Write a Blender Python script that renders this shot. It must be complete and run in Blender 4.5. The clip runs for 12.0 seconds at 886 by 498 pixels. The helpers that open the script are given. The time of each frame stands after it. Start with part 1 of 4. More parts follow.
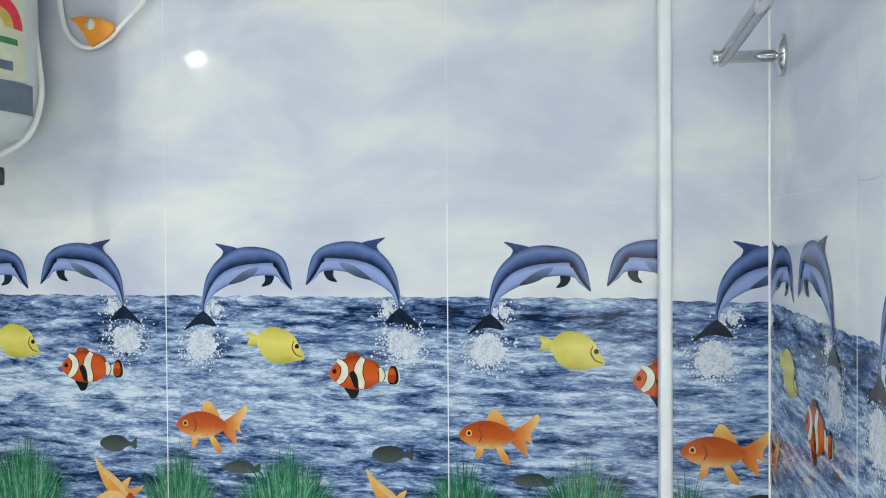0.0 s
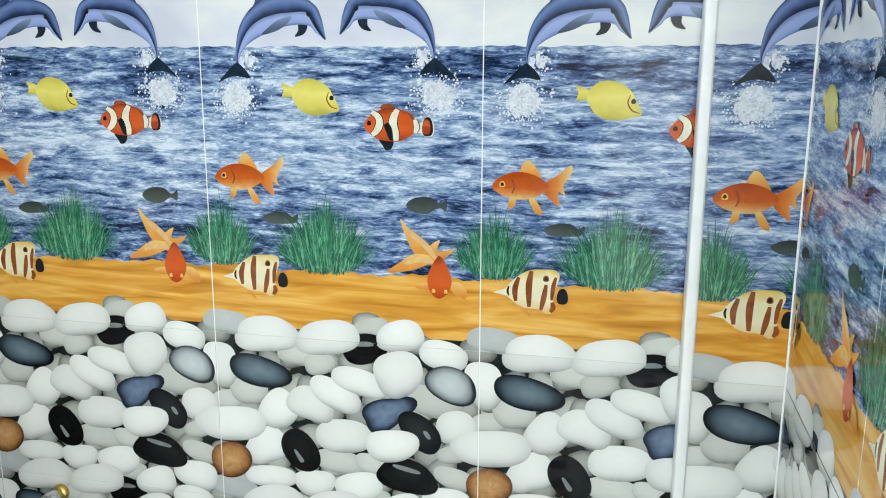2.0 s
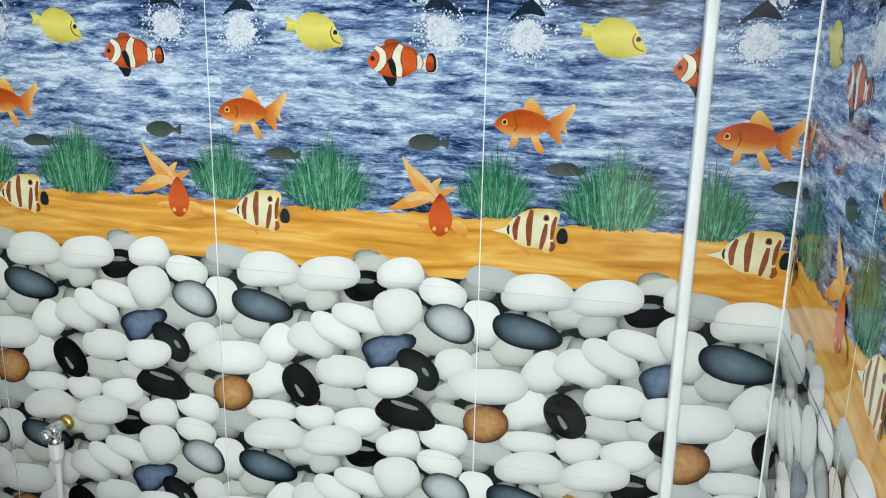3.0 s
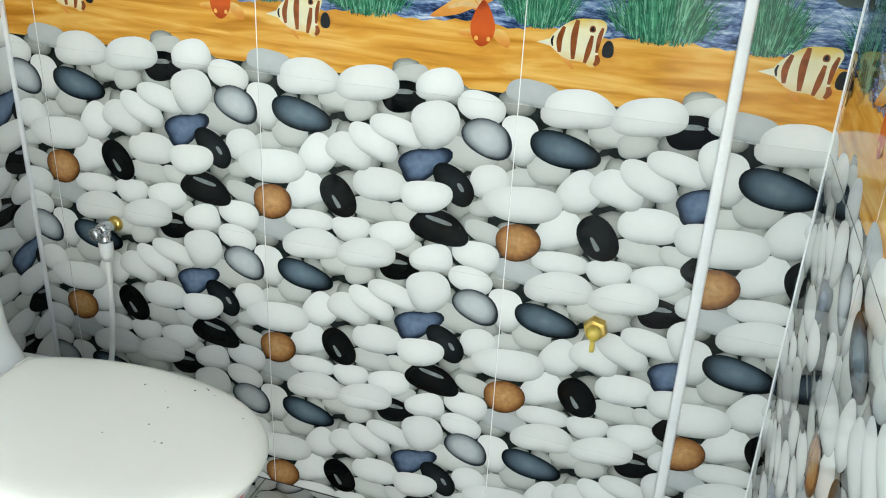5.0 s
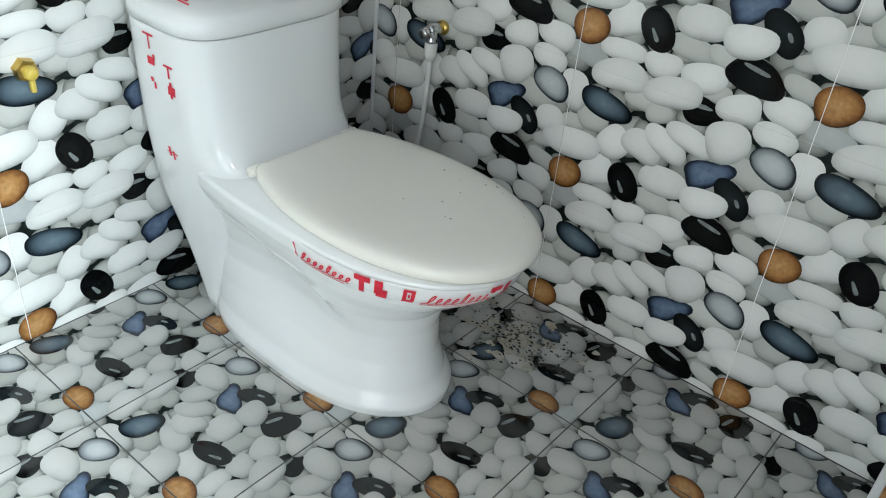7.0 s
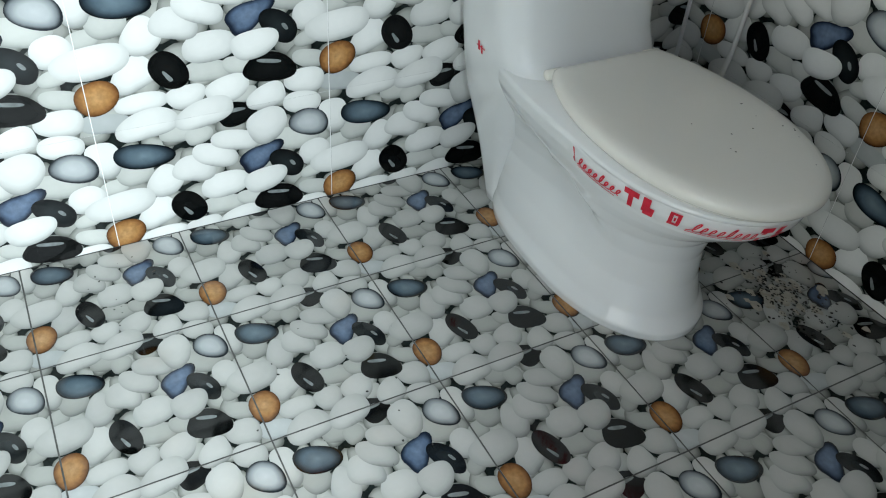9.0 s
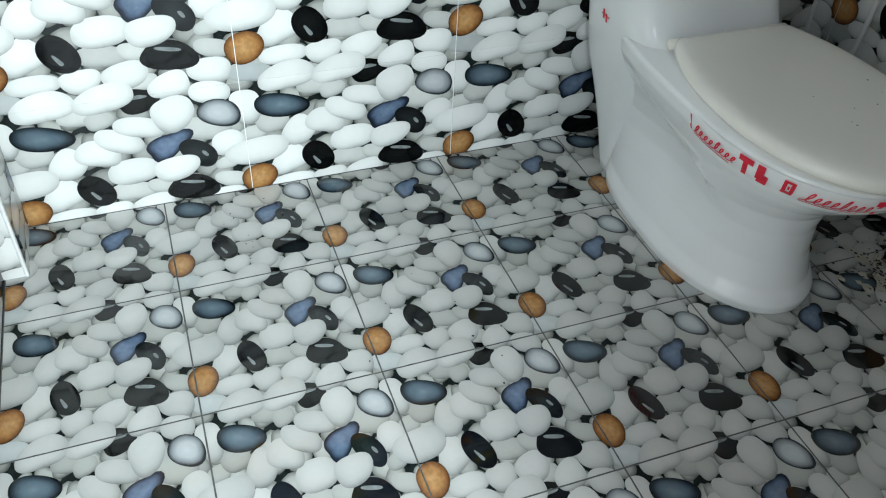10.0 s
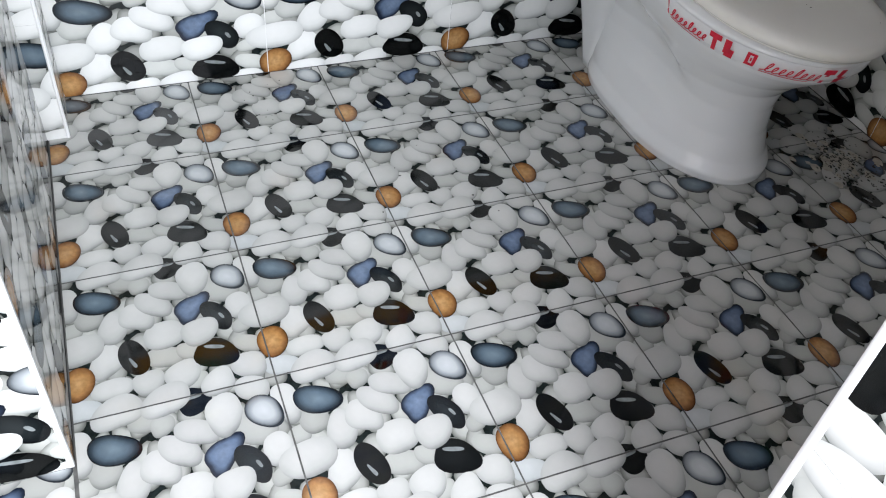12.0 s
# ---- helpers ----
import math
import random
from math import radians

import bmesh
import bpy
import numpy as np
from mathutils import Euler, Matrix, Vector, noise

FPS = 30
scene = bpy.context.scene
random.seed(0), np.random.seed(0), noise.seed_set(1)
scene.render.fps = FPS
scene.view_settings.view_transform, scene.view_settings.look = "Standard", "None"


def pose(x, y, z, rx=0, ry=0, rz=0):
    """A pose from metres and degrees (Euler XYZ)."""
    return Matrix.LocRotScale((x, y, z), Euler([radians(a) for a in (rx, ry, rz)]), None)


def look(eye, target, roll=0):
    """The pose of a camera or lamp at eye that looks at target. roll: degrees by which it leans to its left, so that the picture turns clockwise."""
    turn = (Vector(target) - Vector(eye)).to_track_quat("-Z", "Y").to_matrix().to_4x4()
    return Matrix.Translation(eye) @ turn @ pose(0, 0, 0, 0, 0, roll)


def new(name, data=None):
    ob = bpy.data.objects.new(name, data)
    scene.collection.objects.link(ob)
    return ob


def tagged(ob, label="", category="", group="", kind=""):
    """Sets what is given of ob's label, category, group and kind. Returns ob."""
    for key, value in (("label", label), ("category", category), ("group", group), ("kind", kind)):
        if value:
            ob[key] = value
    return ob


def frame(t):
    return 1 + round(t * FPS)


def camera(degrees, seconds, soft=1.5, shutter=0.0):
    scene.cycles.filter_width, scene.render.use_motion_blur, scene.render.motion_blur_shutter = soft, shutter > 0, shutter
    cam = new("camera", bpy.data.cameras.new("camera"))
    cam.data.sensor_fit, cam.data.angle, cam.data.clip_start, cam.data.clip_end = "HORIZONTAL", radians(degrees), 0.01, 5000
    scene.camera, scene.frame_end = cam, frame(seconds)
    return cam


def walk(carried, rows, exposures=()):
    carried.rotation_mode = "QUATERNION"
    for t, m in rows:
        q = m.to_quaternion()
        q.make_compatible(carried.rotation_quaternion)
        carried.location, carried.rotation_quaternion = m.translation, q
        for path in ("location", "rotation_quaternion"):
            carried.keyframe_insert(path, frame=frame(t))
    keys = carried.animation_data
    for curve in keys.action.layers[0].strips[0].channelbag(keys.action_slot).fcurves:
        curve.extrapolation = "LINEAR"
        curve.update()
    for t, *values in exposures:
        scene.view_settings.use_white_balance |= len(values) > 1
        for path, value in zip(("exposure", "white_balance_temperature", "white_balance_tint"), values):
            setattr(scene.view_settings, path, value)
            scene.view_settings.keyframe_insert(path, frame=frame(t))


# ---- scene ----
cam = camera(55.5, 12.0, 1.1)
METRES, EYE, TILT, LEAN, TURN = 1.0, 1.3, 0.0, 0.0, 9.0
PATH = [
    (0, (0.627, -1.229, 1.421), (0.268, 0.738, 1.388), -0.4),
    (0.5, (0.635, -1.224, 1.368), (0.214, 0.725, 1.213), -1.1),
    (1, (0.635, -1.223, 1.343), (0.179, 0.703, 1.059), -1.4),
    (1.5, (0.625, -1.234, 1.318), (0.191, 0.685, 0.954), -0.7),
    (2, (0.623, -1.243, 1.298), (0.203, 0.666, 0.877), 0.2),
    (2.5, (0.629, -1.252, 1.285), (0.205, 0.643, 0.805), 0.7),
    (2.7, (0.631, -1.254, 1.276), (0.207, 0.638, 0.785), 1.0),
    (4.3, (0.681, -1.252, 1.217), (0.195, 0.564, 0.534), 2.1),
    (4.5, (0.683, -1.253, 1.209), (0.189, 0.546, 0.487), 2.4),
    (5, (0.683, -1.257, 1.181), (0.149, 0.491, 0.369), 2.9),
    (5.5, (0.681, -1.271, 1.159), (0.07, 0.401, 0.247), 4.0),
    (6, (0.684, -1.296, 1.14), (-0.041, 0.281, 0.146), 5.2),
    (6.5, (0.693, -1.327, 1.128), (-0.179, 0.134, 0.076), 5.9),
    (7, (0.709, -1.354, 1.113), (-0.296, -0.018, 0.015), 6.1),
    (7.2, (0.713, -1.357, 1.108), (-0.325, -0.062, -0.007), 6.1),
    (8.8, (0.763, -1.374, 1.097), (-0.533, -0.529, -0.171), 4.5),
    (9, (0.77, -1.39, 1.104), (-0.556, -0.6, -0.167), 4.8),
    (9.5, (0.806, -1.417, 1.112), (-0.576, -0.764, -0.178), 3.8),
    (10, (0.849, -1.442, 1.103), (-0.557, -0.883, -0.205), 3.0),
    (10.5, (0.9, -1.463, 1.093), (-0.506, -0.946, -0.232), 2.4),
    (11, (0.944, -1.506, 1.08), (-0.448, -0.974, -0.253), 3.0),
    (11.5, (1.005, -1.58, 1.091), (-0.342, -0.994, -0.267), 4.9),
    (12, (1.082, -1.614, 1.086), (-0.236, -0.986, -0.281), 6.5),
]
EXPOSURE = [(0.0, 1.5, 6350, 9), (0.5, 1.8, 6400, 6), (2.5, 1.8, 6450, 7), (5.0, 1.8, 6450, 6), (5.5, 1.5, 6350, 6), (6.0, 1.45, 6250, 8), (6.5, 1.2, 6400, 9), (7.2, 1.05, 6400, 9),
            (9.0, 0.36, 6400, 8), (9.5, 0.22, 6400, 8), (11.0, 0.5, 6450, 11), (12.0, 0.22, 6600, 20)]
walk(cam, [(t, look(eye, target, roll)) for t, eye, target, roll in PATH], EXPOSURE)


# ---- world, daylight at the doorway, south fill, lamp ----
world = bpy.data.worlds.new("sky")
scene.world = world
world.use_nodes = True
wn = world.node_tree
sky = wn.nodes.new("ShaderNodeTexSky")
sky.sky_type = "NISHITA"
sky.sun_disc = False
sky.sun_elevation, sky.sun_rotation = radians(48), radians(160)
wn.nodes["Background"].inputs["Strength"].default_value = 0.12
wn.links.new(sky.outputs["Color"], wn.nodes["Background"].inputs["Color"])


def area_lamp(name, place, target, wide, high, watts, colour):
    data = bpy.data.lights.new(name, "AREA")
    data.shape, data.size, data.size_y, data.energy, data.color = "RECTANGLE", wide, high, watts, colour
    ob = new(name, data)
    ob.matrix_world = look(place, target)
    return ob


# skylight through the lobby's east side, an added warm fill from the south, and the lamp high on the wall
area_lamp("east_daylight", (2.4, -1.56, 1.85), (-0.4, -1.42, 0.25), 0.90, 1.9, 140.0, (0.86, 0.965, 1.0))
area_lamp("south_fill", (0.90, -2.42, 0.95), (0.40, 0.0, 1.10), 0.8, 1.3, 4.8, (1.0, 1.0, 0.87))
bulb = bpy.data.lights.new("bulb_light", "POINT")
bulb.energy, bulb.color, bulb.shadow_soft_size = 3.2, (1.0, 0.99, 0.87), 0.008
new("bulb_light", bulb).location = (-0.605, -1.245, 1.98)


# ---- materials ----
def material(name, rough=0.5, metal=0.0, colour=(0.8, 0.8, 0.8)):
    m = bpy.data.materials.new(name)
    m.use_nodes = True
    b = m.node_tree.nodes["Principled BSDF"]
    b.inputs["Roughness"].default_value, b.inputs["Metallic"].default_value = rough, metal
    b.inputs["Base Color"].default_value = (*colour, 1)
    return m, m.node_tree, b


def calc(nt, op, a, b=0.0):
    n = nt.nodes.new("ShaderNodeMath")
    n.operation = op
    for socket, value in ((n.inputs[0], a), (n.inputs[1], b)):
        if isinstance(value, (int, float)):
            socket.default_value = value
        else:
            nt.links.new(value, socket)
    return n.outputs[0]


def grain(nt, vec, scale, detail=3.0, distort=0.0, rough=0.5):
    n = nt.nodes.new("ShaderNodeTexNoise")
    n.inputs["Scale"].default_value, n.inputs["Detail"].default_value = scale, detail
    n.inputs["Distortion"].default_value, n.inputs["Roughness"].default_value = distort, rough
    if vec is not None:
        nt.links.new(vec, n.inputs["Vector"])
    return n.outputs["Fac"]


def ramp(nt, fac, stops):
    n = nt.nodes.new("ShaderNodeValToRGB")
    while len(n.color_ramp.elements) < len(stops):
        n.color_ramp.elements.new(0.5)
    for e, (at, colour) in zip(n.color_ramp.elements, stops):
        e.position, e.color = at, (*colour, 1)
    nt.links.new(fac, n.inputs["Fac"])
    return n.outputs["Color"]


def bump(nt, b, height, strength, distance):
    n = nt.nodes.new("ShaderNodeBump")
    n.inputs["Strength"].default_value, n.inputs["Distance"].default_value = strength, distance
    nt.links.new(height, n.inputs["Height"])
    nt.links.new(n.outputs["Normal"], b.inputs["Normal"])


def wall_vector(nt, across, up):
    """Place on an upright wall: the run along the wall and the height, scaled."""
    geo = nt.nodes.new("ShaderNodeNewGeometry")
    sep = nt.nodes.new("ShaderNodeSeparateXYZ")
    nt.links.new(geo.outputs["Position"], sep.inputs[0])
    com = nt.nodes.new("ShaderNodeCombineXYZ")
    nt.links.new(calc(nt, "MULTIPLY", calc(nt, "ADD", sep.outputs[0], sep.outputs[1]), across), com.inputs[0])
    nt.links.new(calc(nt, "MULTIPLY", sep.outputs[2], up), com.inputs[1])
    return com.outputs[0], sep.outputs[2]


def glaze(nt, b, shine=0.12):
    """Fired glaze: nearly mirror-smooth, with faint waves and dulled smears."""
    geo = nt.nodes.new("ShaderNodeNewGeometry")
    smear = grain(nt, geo.outputs["Position"], 9.0, 4.0)
    nt.links.new(ramp(nt, smear, [(0.35, (0.035,) * 3), (0.75, (0.11,) * 3)]), b.inputs["Roughness"])
    bump(nt, b, grain(nt, geo.outputs["Position"], 14.0, 1.0), 0.12, 0.002)
    b.inputs["IOR"].default_value = 1.5
    b.inputs["Specular IOR Level"].default_value = shine


def pebble_print(name, stops, vary=0.12, mottle=0.1, mottle_scale=60.0, lit=(-0.02, 0.04), shine=0.12):
    """Printed pebble: tone runs from its lit side to the outline, each pebble a little different."""
    m, nt, b = material(name)
    uv = nt.nodes.new("ShaderNodeUVMap")
    off = nt.nodes.new("ShaderNodeVectorMath")
    off.operation = "SUBTRACT"
    nt.links.new(uv.outputs[0], off.inputs[0])
    off.inputs[1].default_value = (*lit, 0)
    size = nt.nodes.new("ShaderNodeVectorMath")
    size.operation = "LENGTH"
    nt.links.new(off.outputs[0], size.inputs[0])
    geo = nt.nodes.new("ShaderNodeNewGeometry")
    cloudy = calc(nt, "MULTIPLY", calc(nt, "SUBTRACT", grain(nt, geo.outputs["Position"], 26.0, 3.0), 0.5), 0.22)
    reach = calc(nt, "MULTIPLY", calc(nt, "ADD", size.outputs["Value"], cloudy), 1 / 1.5)
    colour = ramp(nt, reach, [(at / 1.5, c) for at, c in stops])
    tone = calc(nt, "ADD", calc(nt, "MULTIPLY", geo.outputs["Random Per Island"], vary), 1.0 - vary)
    spots = grain(nt, geo.outputs["Position"], mottle_scale, 4.0)
    tone = calc(nt, "MULTIPLY", tone, calc(nt, "ADD", calc(nt, "MULTIPLY", spots, 2 * mottle), 1.0 - mottle))
    n = nt.nodes.new("ShaderNodeVectorMath")
    n.operation = "SCALE"
    nt.links.new(colour, n.inputs[0])
    nt.links.new(tone, n.inputs["Scale"])
    nt.links.new(n.outputs[0], b.inputs["Base Color"])
    glaze(nt, b, shine)
    return m


def motif_print(name, stops, vary=0.18, scale=60.0, axis=1):
    """A printed creature or plant: tone runs across the shape, from its foot (0) to its top (1)."""
    m, nt, b = material(name)
    uv = nt.nodes.new("ShaderNodeUVMap")
    sep = nt.nodes.new("ShaderNodeSeparateXYZ")
    nt.links.new(uv.outputs[0], sep.inputs[0])
    geo = nt.nodes.new("ShaderNodeNewGeometry")
    wave = calc(nt, "MULTIPLY", calc(nt, "SUBTRACT", grain(nt, geo.outputs["Position"], 40.0, 3.0), 0.5), 0.35)
    colour = ramp(nt, calc(nt, "ADD", sep.outputs[axis], wave), stops)
    tone = calc(nt, "ADD", calc(nt, "MULTIPLY", grain(nt, geo.outputs["Position"], scale, 4.0), 2 * vary), 1.0 - vary)
    n = nt.nodes.new("ShaderNodeVectorMath")
    n.operation = "SCALE"
    nt.links.new(colour, n.inputs[0])
    nt.links.new(tone, n.inputs["Scale"])
    nt.links.new(n.outputs[0], b.inputs["Base Color"])
    glaze(nt, b)
    return m


def ink(name, colour, vary=0.25, scale=70.0):
    """A printed colour with uneven ink."""
    m, nt, b = material(name)
    geo = nt.nodes.new("ShaderNodeNewGeometry")
    spots = grain(nt, geo.outputs["Position"], scale, 4.0)
    dark = tuple(c * (1 - vary) for c in colour)
    light = tuple(min(1.0, c * (1 + vary)) for c in colour)
    nt.links.new(ramp(nt, spots, [(0.3, dark), (0.7, light)]), b.inputs["Base Color"])
    glaze(nt, b)
    return m


# Shading drawn into the print: stones lit from above, lower rims dark
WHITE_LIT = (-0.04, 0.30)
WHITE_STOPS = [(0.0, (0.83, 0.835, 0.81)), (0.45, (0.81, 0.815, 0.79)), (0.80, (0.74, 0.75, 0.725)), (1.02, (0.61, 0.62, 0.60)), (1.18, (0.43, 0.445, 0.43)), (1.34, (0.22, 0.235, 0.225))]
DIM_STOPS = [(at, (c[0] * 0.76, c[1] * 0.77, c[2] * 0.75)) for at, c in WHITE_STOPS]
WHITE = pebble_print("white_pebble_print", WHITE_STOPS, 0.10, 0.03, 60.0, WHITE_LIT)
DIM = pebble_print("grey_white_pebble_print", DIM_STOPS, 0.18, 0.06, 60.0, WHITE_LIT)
FLAT = pebble_print("flat_grey_pebble_print", [(0.0, (0.53, 0.555, 0.55)), (0.9, (0.46, 0.485, 0.48)), (1.15, (0.35, 0.37, 0.37)), (1.35, (0.16, 0.175, 0.18))], 0.12, 0.06, 60.0, WHITE_LIT)
# Floor copies of the white print, with the floor's shade put into the colour
FLOOR_SHADE = (0.69, 0.69, 0.68)
SHADED, SHADED_DIM = (pebble_print(name, [(at, tuple(a * b for a, b in zip(c, FLOOR_SHADE))) for at, c in stops], 0.14, 0.07, 35.0, WHITE_LIT, 0.5) for name, stops in (("floor_pebble_print", WHITE_STOPS), ("floor_grey_pebble_print", DIM_STOPS)))
STONES = {
    "pale": ([(0.0, (0.56, 0.59, 0.60)), (0.50, (0.47, 0.50, 0.51)), (0.80, (0.22, 0.245, 0.26)), (0.95, (0.018, 0.022, 0.027))], 0.08, 0.08),
    "slate": ([(0.0, (0.155, 0.21, 0.25)), (0.52, (0.090, 0.130, 0.162)), (0.80, (0.026, 0.040, 0.052)), (0.95, (0.004, 0.006, 0.008))], 0.1, 0.22),
    "blue": ([(0.0, (0.16, 0.215, 0.31)), (0.62, (0.10, 0.145, 0.225)), (0.88, (0.016, 0.024, 0.042)), (1.0, (0.01, 0.012, 0.02))], 0.1, 0.4, 90.0),
    "black": ([(0.0, (0.008, 0.009, 0.009)), (0.8, (0.003, 0.004, 0.004)), (1.0, (0.003, 0.003, 0.003))], 0.5, 0.3),
    "charcoal": ([(0.0, (0.022, 0.028, 0.030)), (0.7, (0.010, 0.013, 0.014)), (1.0, (0.006, 0.007, 0.008))], 0.2, 0.3),
    "tan": ([(0.0, (0.52, 0.30, 0.125)), (0.6, (0.40, 0.20, 0.070)), (0.88, (0.20, 0.085, 0.028)), (1.05, (0.022, 0.010, 0.005))], 0.12, 0.5, 110.0),
}
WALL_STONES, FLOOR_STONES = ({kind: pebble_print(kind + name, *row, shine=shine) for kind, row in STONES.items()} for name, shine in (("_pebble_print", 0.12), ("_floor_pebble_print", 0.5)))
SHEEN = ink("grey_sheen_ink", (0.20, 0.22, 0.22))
GAP = ink("dark_gap_ink", (0.010, 0.014, 0.013), 0.5)
DEEP_WHITE = pebble_print("deep_pebble_print", [(0.0, (0.50, 0.51, 0.475)), (0.6, (0.40, 0.41, 0.38)), (0.9, (0.20, 0.21, 0.19)), (1.1, (0.05, 0.055, 0.05))], 0.35, 0.05)

BACK_BLUE = motif_print("violet_blue_back_print", [(0.0, (0.008, 0.014, 0.034)), (0.18, (0.020, 0.036, 0.090)), (0.42, (0.070, 0.115, 0.270)), (0.70, (0.135, 0.20, 0.40)), (0.90, (0.075, 0.125, 0.285)), (1.0, (0.016, 0.034, 0.090))], 0.10, 30.0)
BELLY_BLUE = motif_print("periwinkle_belly_print", [(0.0, (0.10, 0.15, 0.33)), (0.25, (0.26, 0.33, 0.60)), (0.7, (0.30, 0.37, 0.63)), (1.0, (0.16, 0.21, 0.42))], 0.10, 30.0)
FLIPPER = motif_print("grey_blue_fin_print", [(0.0, (0.030, 0.050, 0.085)), (0.5, (0.085, 0.125, 0.20)), (1.0, (0.20, 0.27, 0.42))], 0.15)
TANG = motif_print("yellow_body_print", [(0.0, (0.42, 0.36, 0.06)), (0.2, (0.62, 0.54, 0.11)), (0.6, (0.73, 0.66, 0.17)), (1.0, (0.55, 0.47, 0.06))], 0.12, 45.0)
GOLD_BODY = motif_print("orange_scale_print", [(0.0, (0.66, 0.44, 0.20)), (0.20, (0.60, 0.23, 0.055)), (0.42, (0.50, 0.098, 0.014)), (1.0, (0.36, 0.050, 0.008))], 0.22, 90.0)
GOLD_FIN = motif_print("amber_fin_print", [(0.0, (0.62, 0.22, 0.035)), (0.4, (0.68, 0.30, 0.06)), (1.0, (0.74, 0.50, 0.16))], 0.18, 70.0)
GOLD_TAIL = motif_print("amber_tail_print", [(0.0, (0.48, 0.095, 0.014)), (0.45, (0.62, 0.20, 0.035)), (1.0, (0.78, 0.56, 0.22))], 0.18, 70.0, 0)
CLOWN = motif_print("red_orange_body_print", [(0.0, (0.36, 0.045, 0.010)), (0.35, (0.60, 0.105, 0.018)), (0.8, (0.52, 0.080, 0.014)), (1.0, (0.20, 0.022, 0.008))], 0.12, 50.0)
BANNER = motif_print("cream_yellow_body_print", [(0.0, (0.70, 0.50, 0.18)), (0.3, (0.75, 0.70, 0.48)), (0.75, (0.75, 0.70, 0.45)), (1.0, (0.66, 0.46, 0.08))], 0.10, 45.0)
REEF = motif_print("olive_body_print", [(0.0, (0.075, 0.095, 0.090)), (0.5, (0.055, 0.070, 0.062)), (1.0, (0.030, 0.042, 0.040))], 0.25, 90.0)
NAVY = ink("navy_ink", (0.035, 0.058, 0.17), 0.3)
FIN_DARK = ink("dark_fin_ink", (0.010, 0.019, 0.033), 0.4)
AMBER = ink("amber_ink", (0.82, 0.43, 0.10), 0.3)
CREAM = ink("cream_ink", (0.72, 0.70, 0.54), 0.1)
BROWN = ink("brown_ink", (0.24, 0.065, 0.018), 0.3)
INK_BLACK = ink("black_ink", (0.012, 0.014, 0.016), 0.3)
SPRAY = ink("spray_ink", (0.70, 0.73, 0.76), 0.10)
FOAM = ink("foam_ink", (0.60, 0.64, 0.70), 0.22, 120.0)
MIST = ink("mist_ink", (0.46, 0.51, 0.61), 0.2)
LEAF_A = ink("deep_green_ink", (0.020, 0.105, 0.060), 0.3)
LEAF_B = ink("mid_green_ink", (0.050, 0.21, 0.115), 0.3)
LEAF_C = ink("pale_green_ink", (0.15, 0.36, 0.23), 0.25)


def make_sea():
    m, nt, b = material("sea_print")
    v, z = wall_vector(nt, 15.0, 72.0)
    swell = grain(nt, v, 1.0, 7.0, 0.5, 0.66)
    v3, _ = wall_vector(nt, 48.0, 210.0)
    ripple = calc(nt, "ABSOLUTE", calc(nt, "SUBTRACT", grain(nt, v3, 1.0, 3.0, 0.8, 0.5), 0.5))
    v4, _ = wall_vector(nt, 7.0, 44.0)
    crest = calc(nt, "ABSOLUTE", calc(nt, "SUBTRACT", grain(nt, v4, 1.0, 3.0, 1.0, 0.5), 0.5))
    v2, _ = wall_vector(nt, 3.5, 19.0)
    broad = grain(nt, v2, 1.0, 2.0, 0.4)
    fac = calc(nt, "ADD", calc(nt, "MULTIPLY", swell, 0.74), calc(nt, "MULTIPLY", ripple, 0.60))
    fac = calc(nt, "ADD", fac, calc(nt, "ADD", calc(nt, "MULTIPLY", broad, 0.26), calc(nt, "MULTIPLY", crest, 0.50)))
    # darker towards the horizon, paler in the middle of the water, deep blue low down
    height = calc(nt, "MULTIPLY", calc(nt, "SUBTRACT", z, 0.95), 1 / 0.40)
    shift = ramp(nt, height, [(0.0, (0.46,) * 3), (0.30, (0.53,) * 3), (0.55, (0.64,) * 3), (0.75, (0.60,) * 3), (0.88, (0.46,) * 3), (0.96, (0.56,) * 3)])
    fac = calc(nt, "ADD", fac, calc(nt, "MULTIPLY", calc(nt, "SUBTRACT", shift, 0.5), 0.55))
    colour = ramp(nt, fac, [(0.45, (0.006, 0.014, 0.042)), (0.51, (0.034, 0.066, 0.155)), (0.575, (0.118, 0.184, 0.350)), (0.645, (0.28, 0.375, 0.54)), (0.76, (0.64, 0.715, 0.79))])
    nt.links.new(colour, b.inputs["Base Color"])
    glaze(nt, b)
    return m


def make_cloud():
    m, nt, b = material("cloud_print")
    v, z = wall_vector(nt, 3.4, 6.5)
    fac = grain(nt, v, 1.0, 6.0, 0.35, 0.52)
    nt.links.new(ramp(nt, fac, [(0.38, (0.555, 0.570, 0.665)), (0.48, (0.625, 0.645, 0.715)), (0.55, (0.70, 0.715, 0.725)), (0.63, (0.77, 0.78, 0.755))]), b.inputs["Base Color"])
    glaze(nt, b)
    return m


def make_sand():
    m, nt, b = material("sand_print")
    v, z = wall_vector(nt, 6.0, 52.0)
    fac = grain(nt, v, 1.0, 4.0, 0.8)
    nt.links.new(ramp(nt, fac, [(0.30, (0.44, 0.175, 0.016)), (0.5, (0.66, 0.315, 0.042)), (0.70, (0.80, 0.49, 0.13))]), b.inputs["Base Color"])
    glaze(nt, b)
    return m


SEA, CLOUD, SAND = make_sea(), make_cloud(), make_sand()


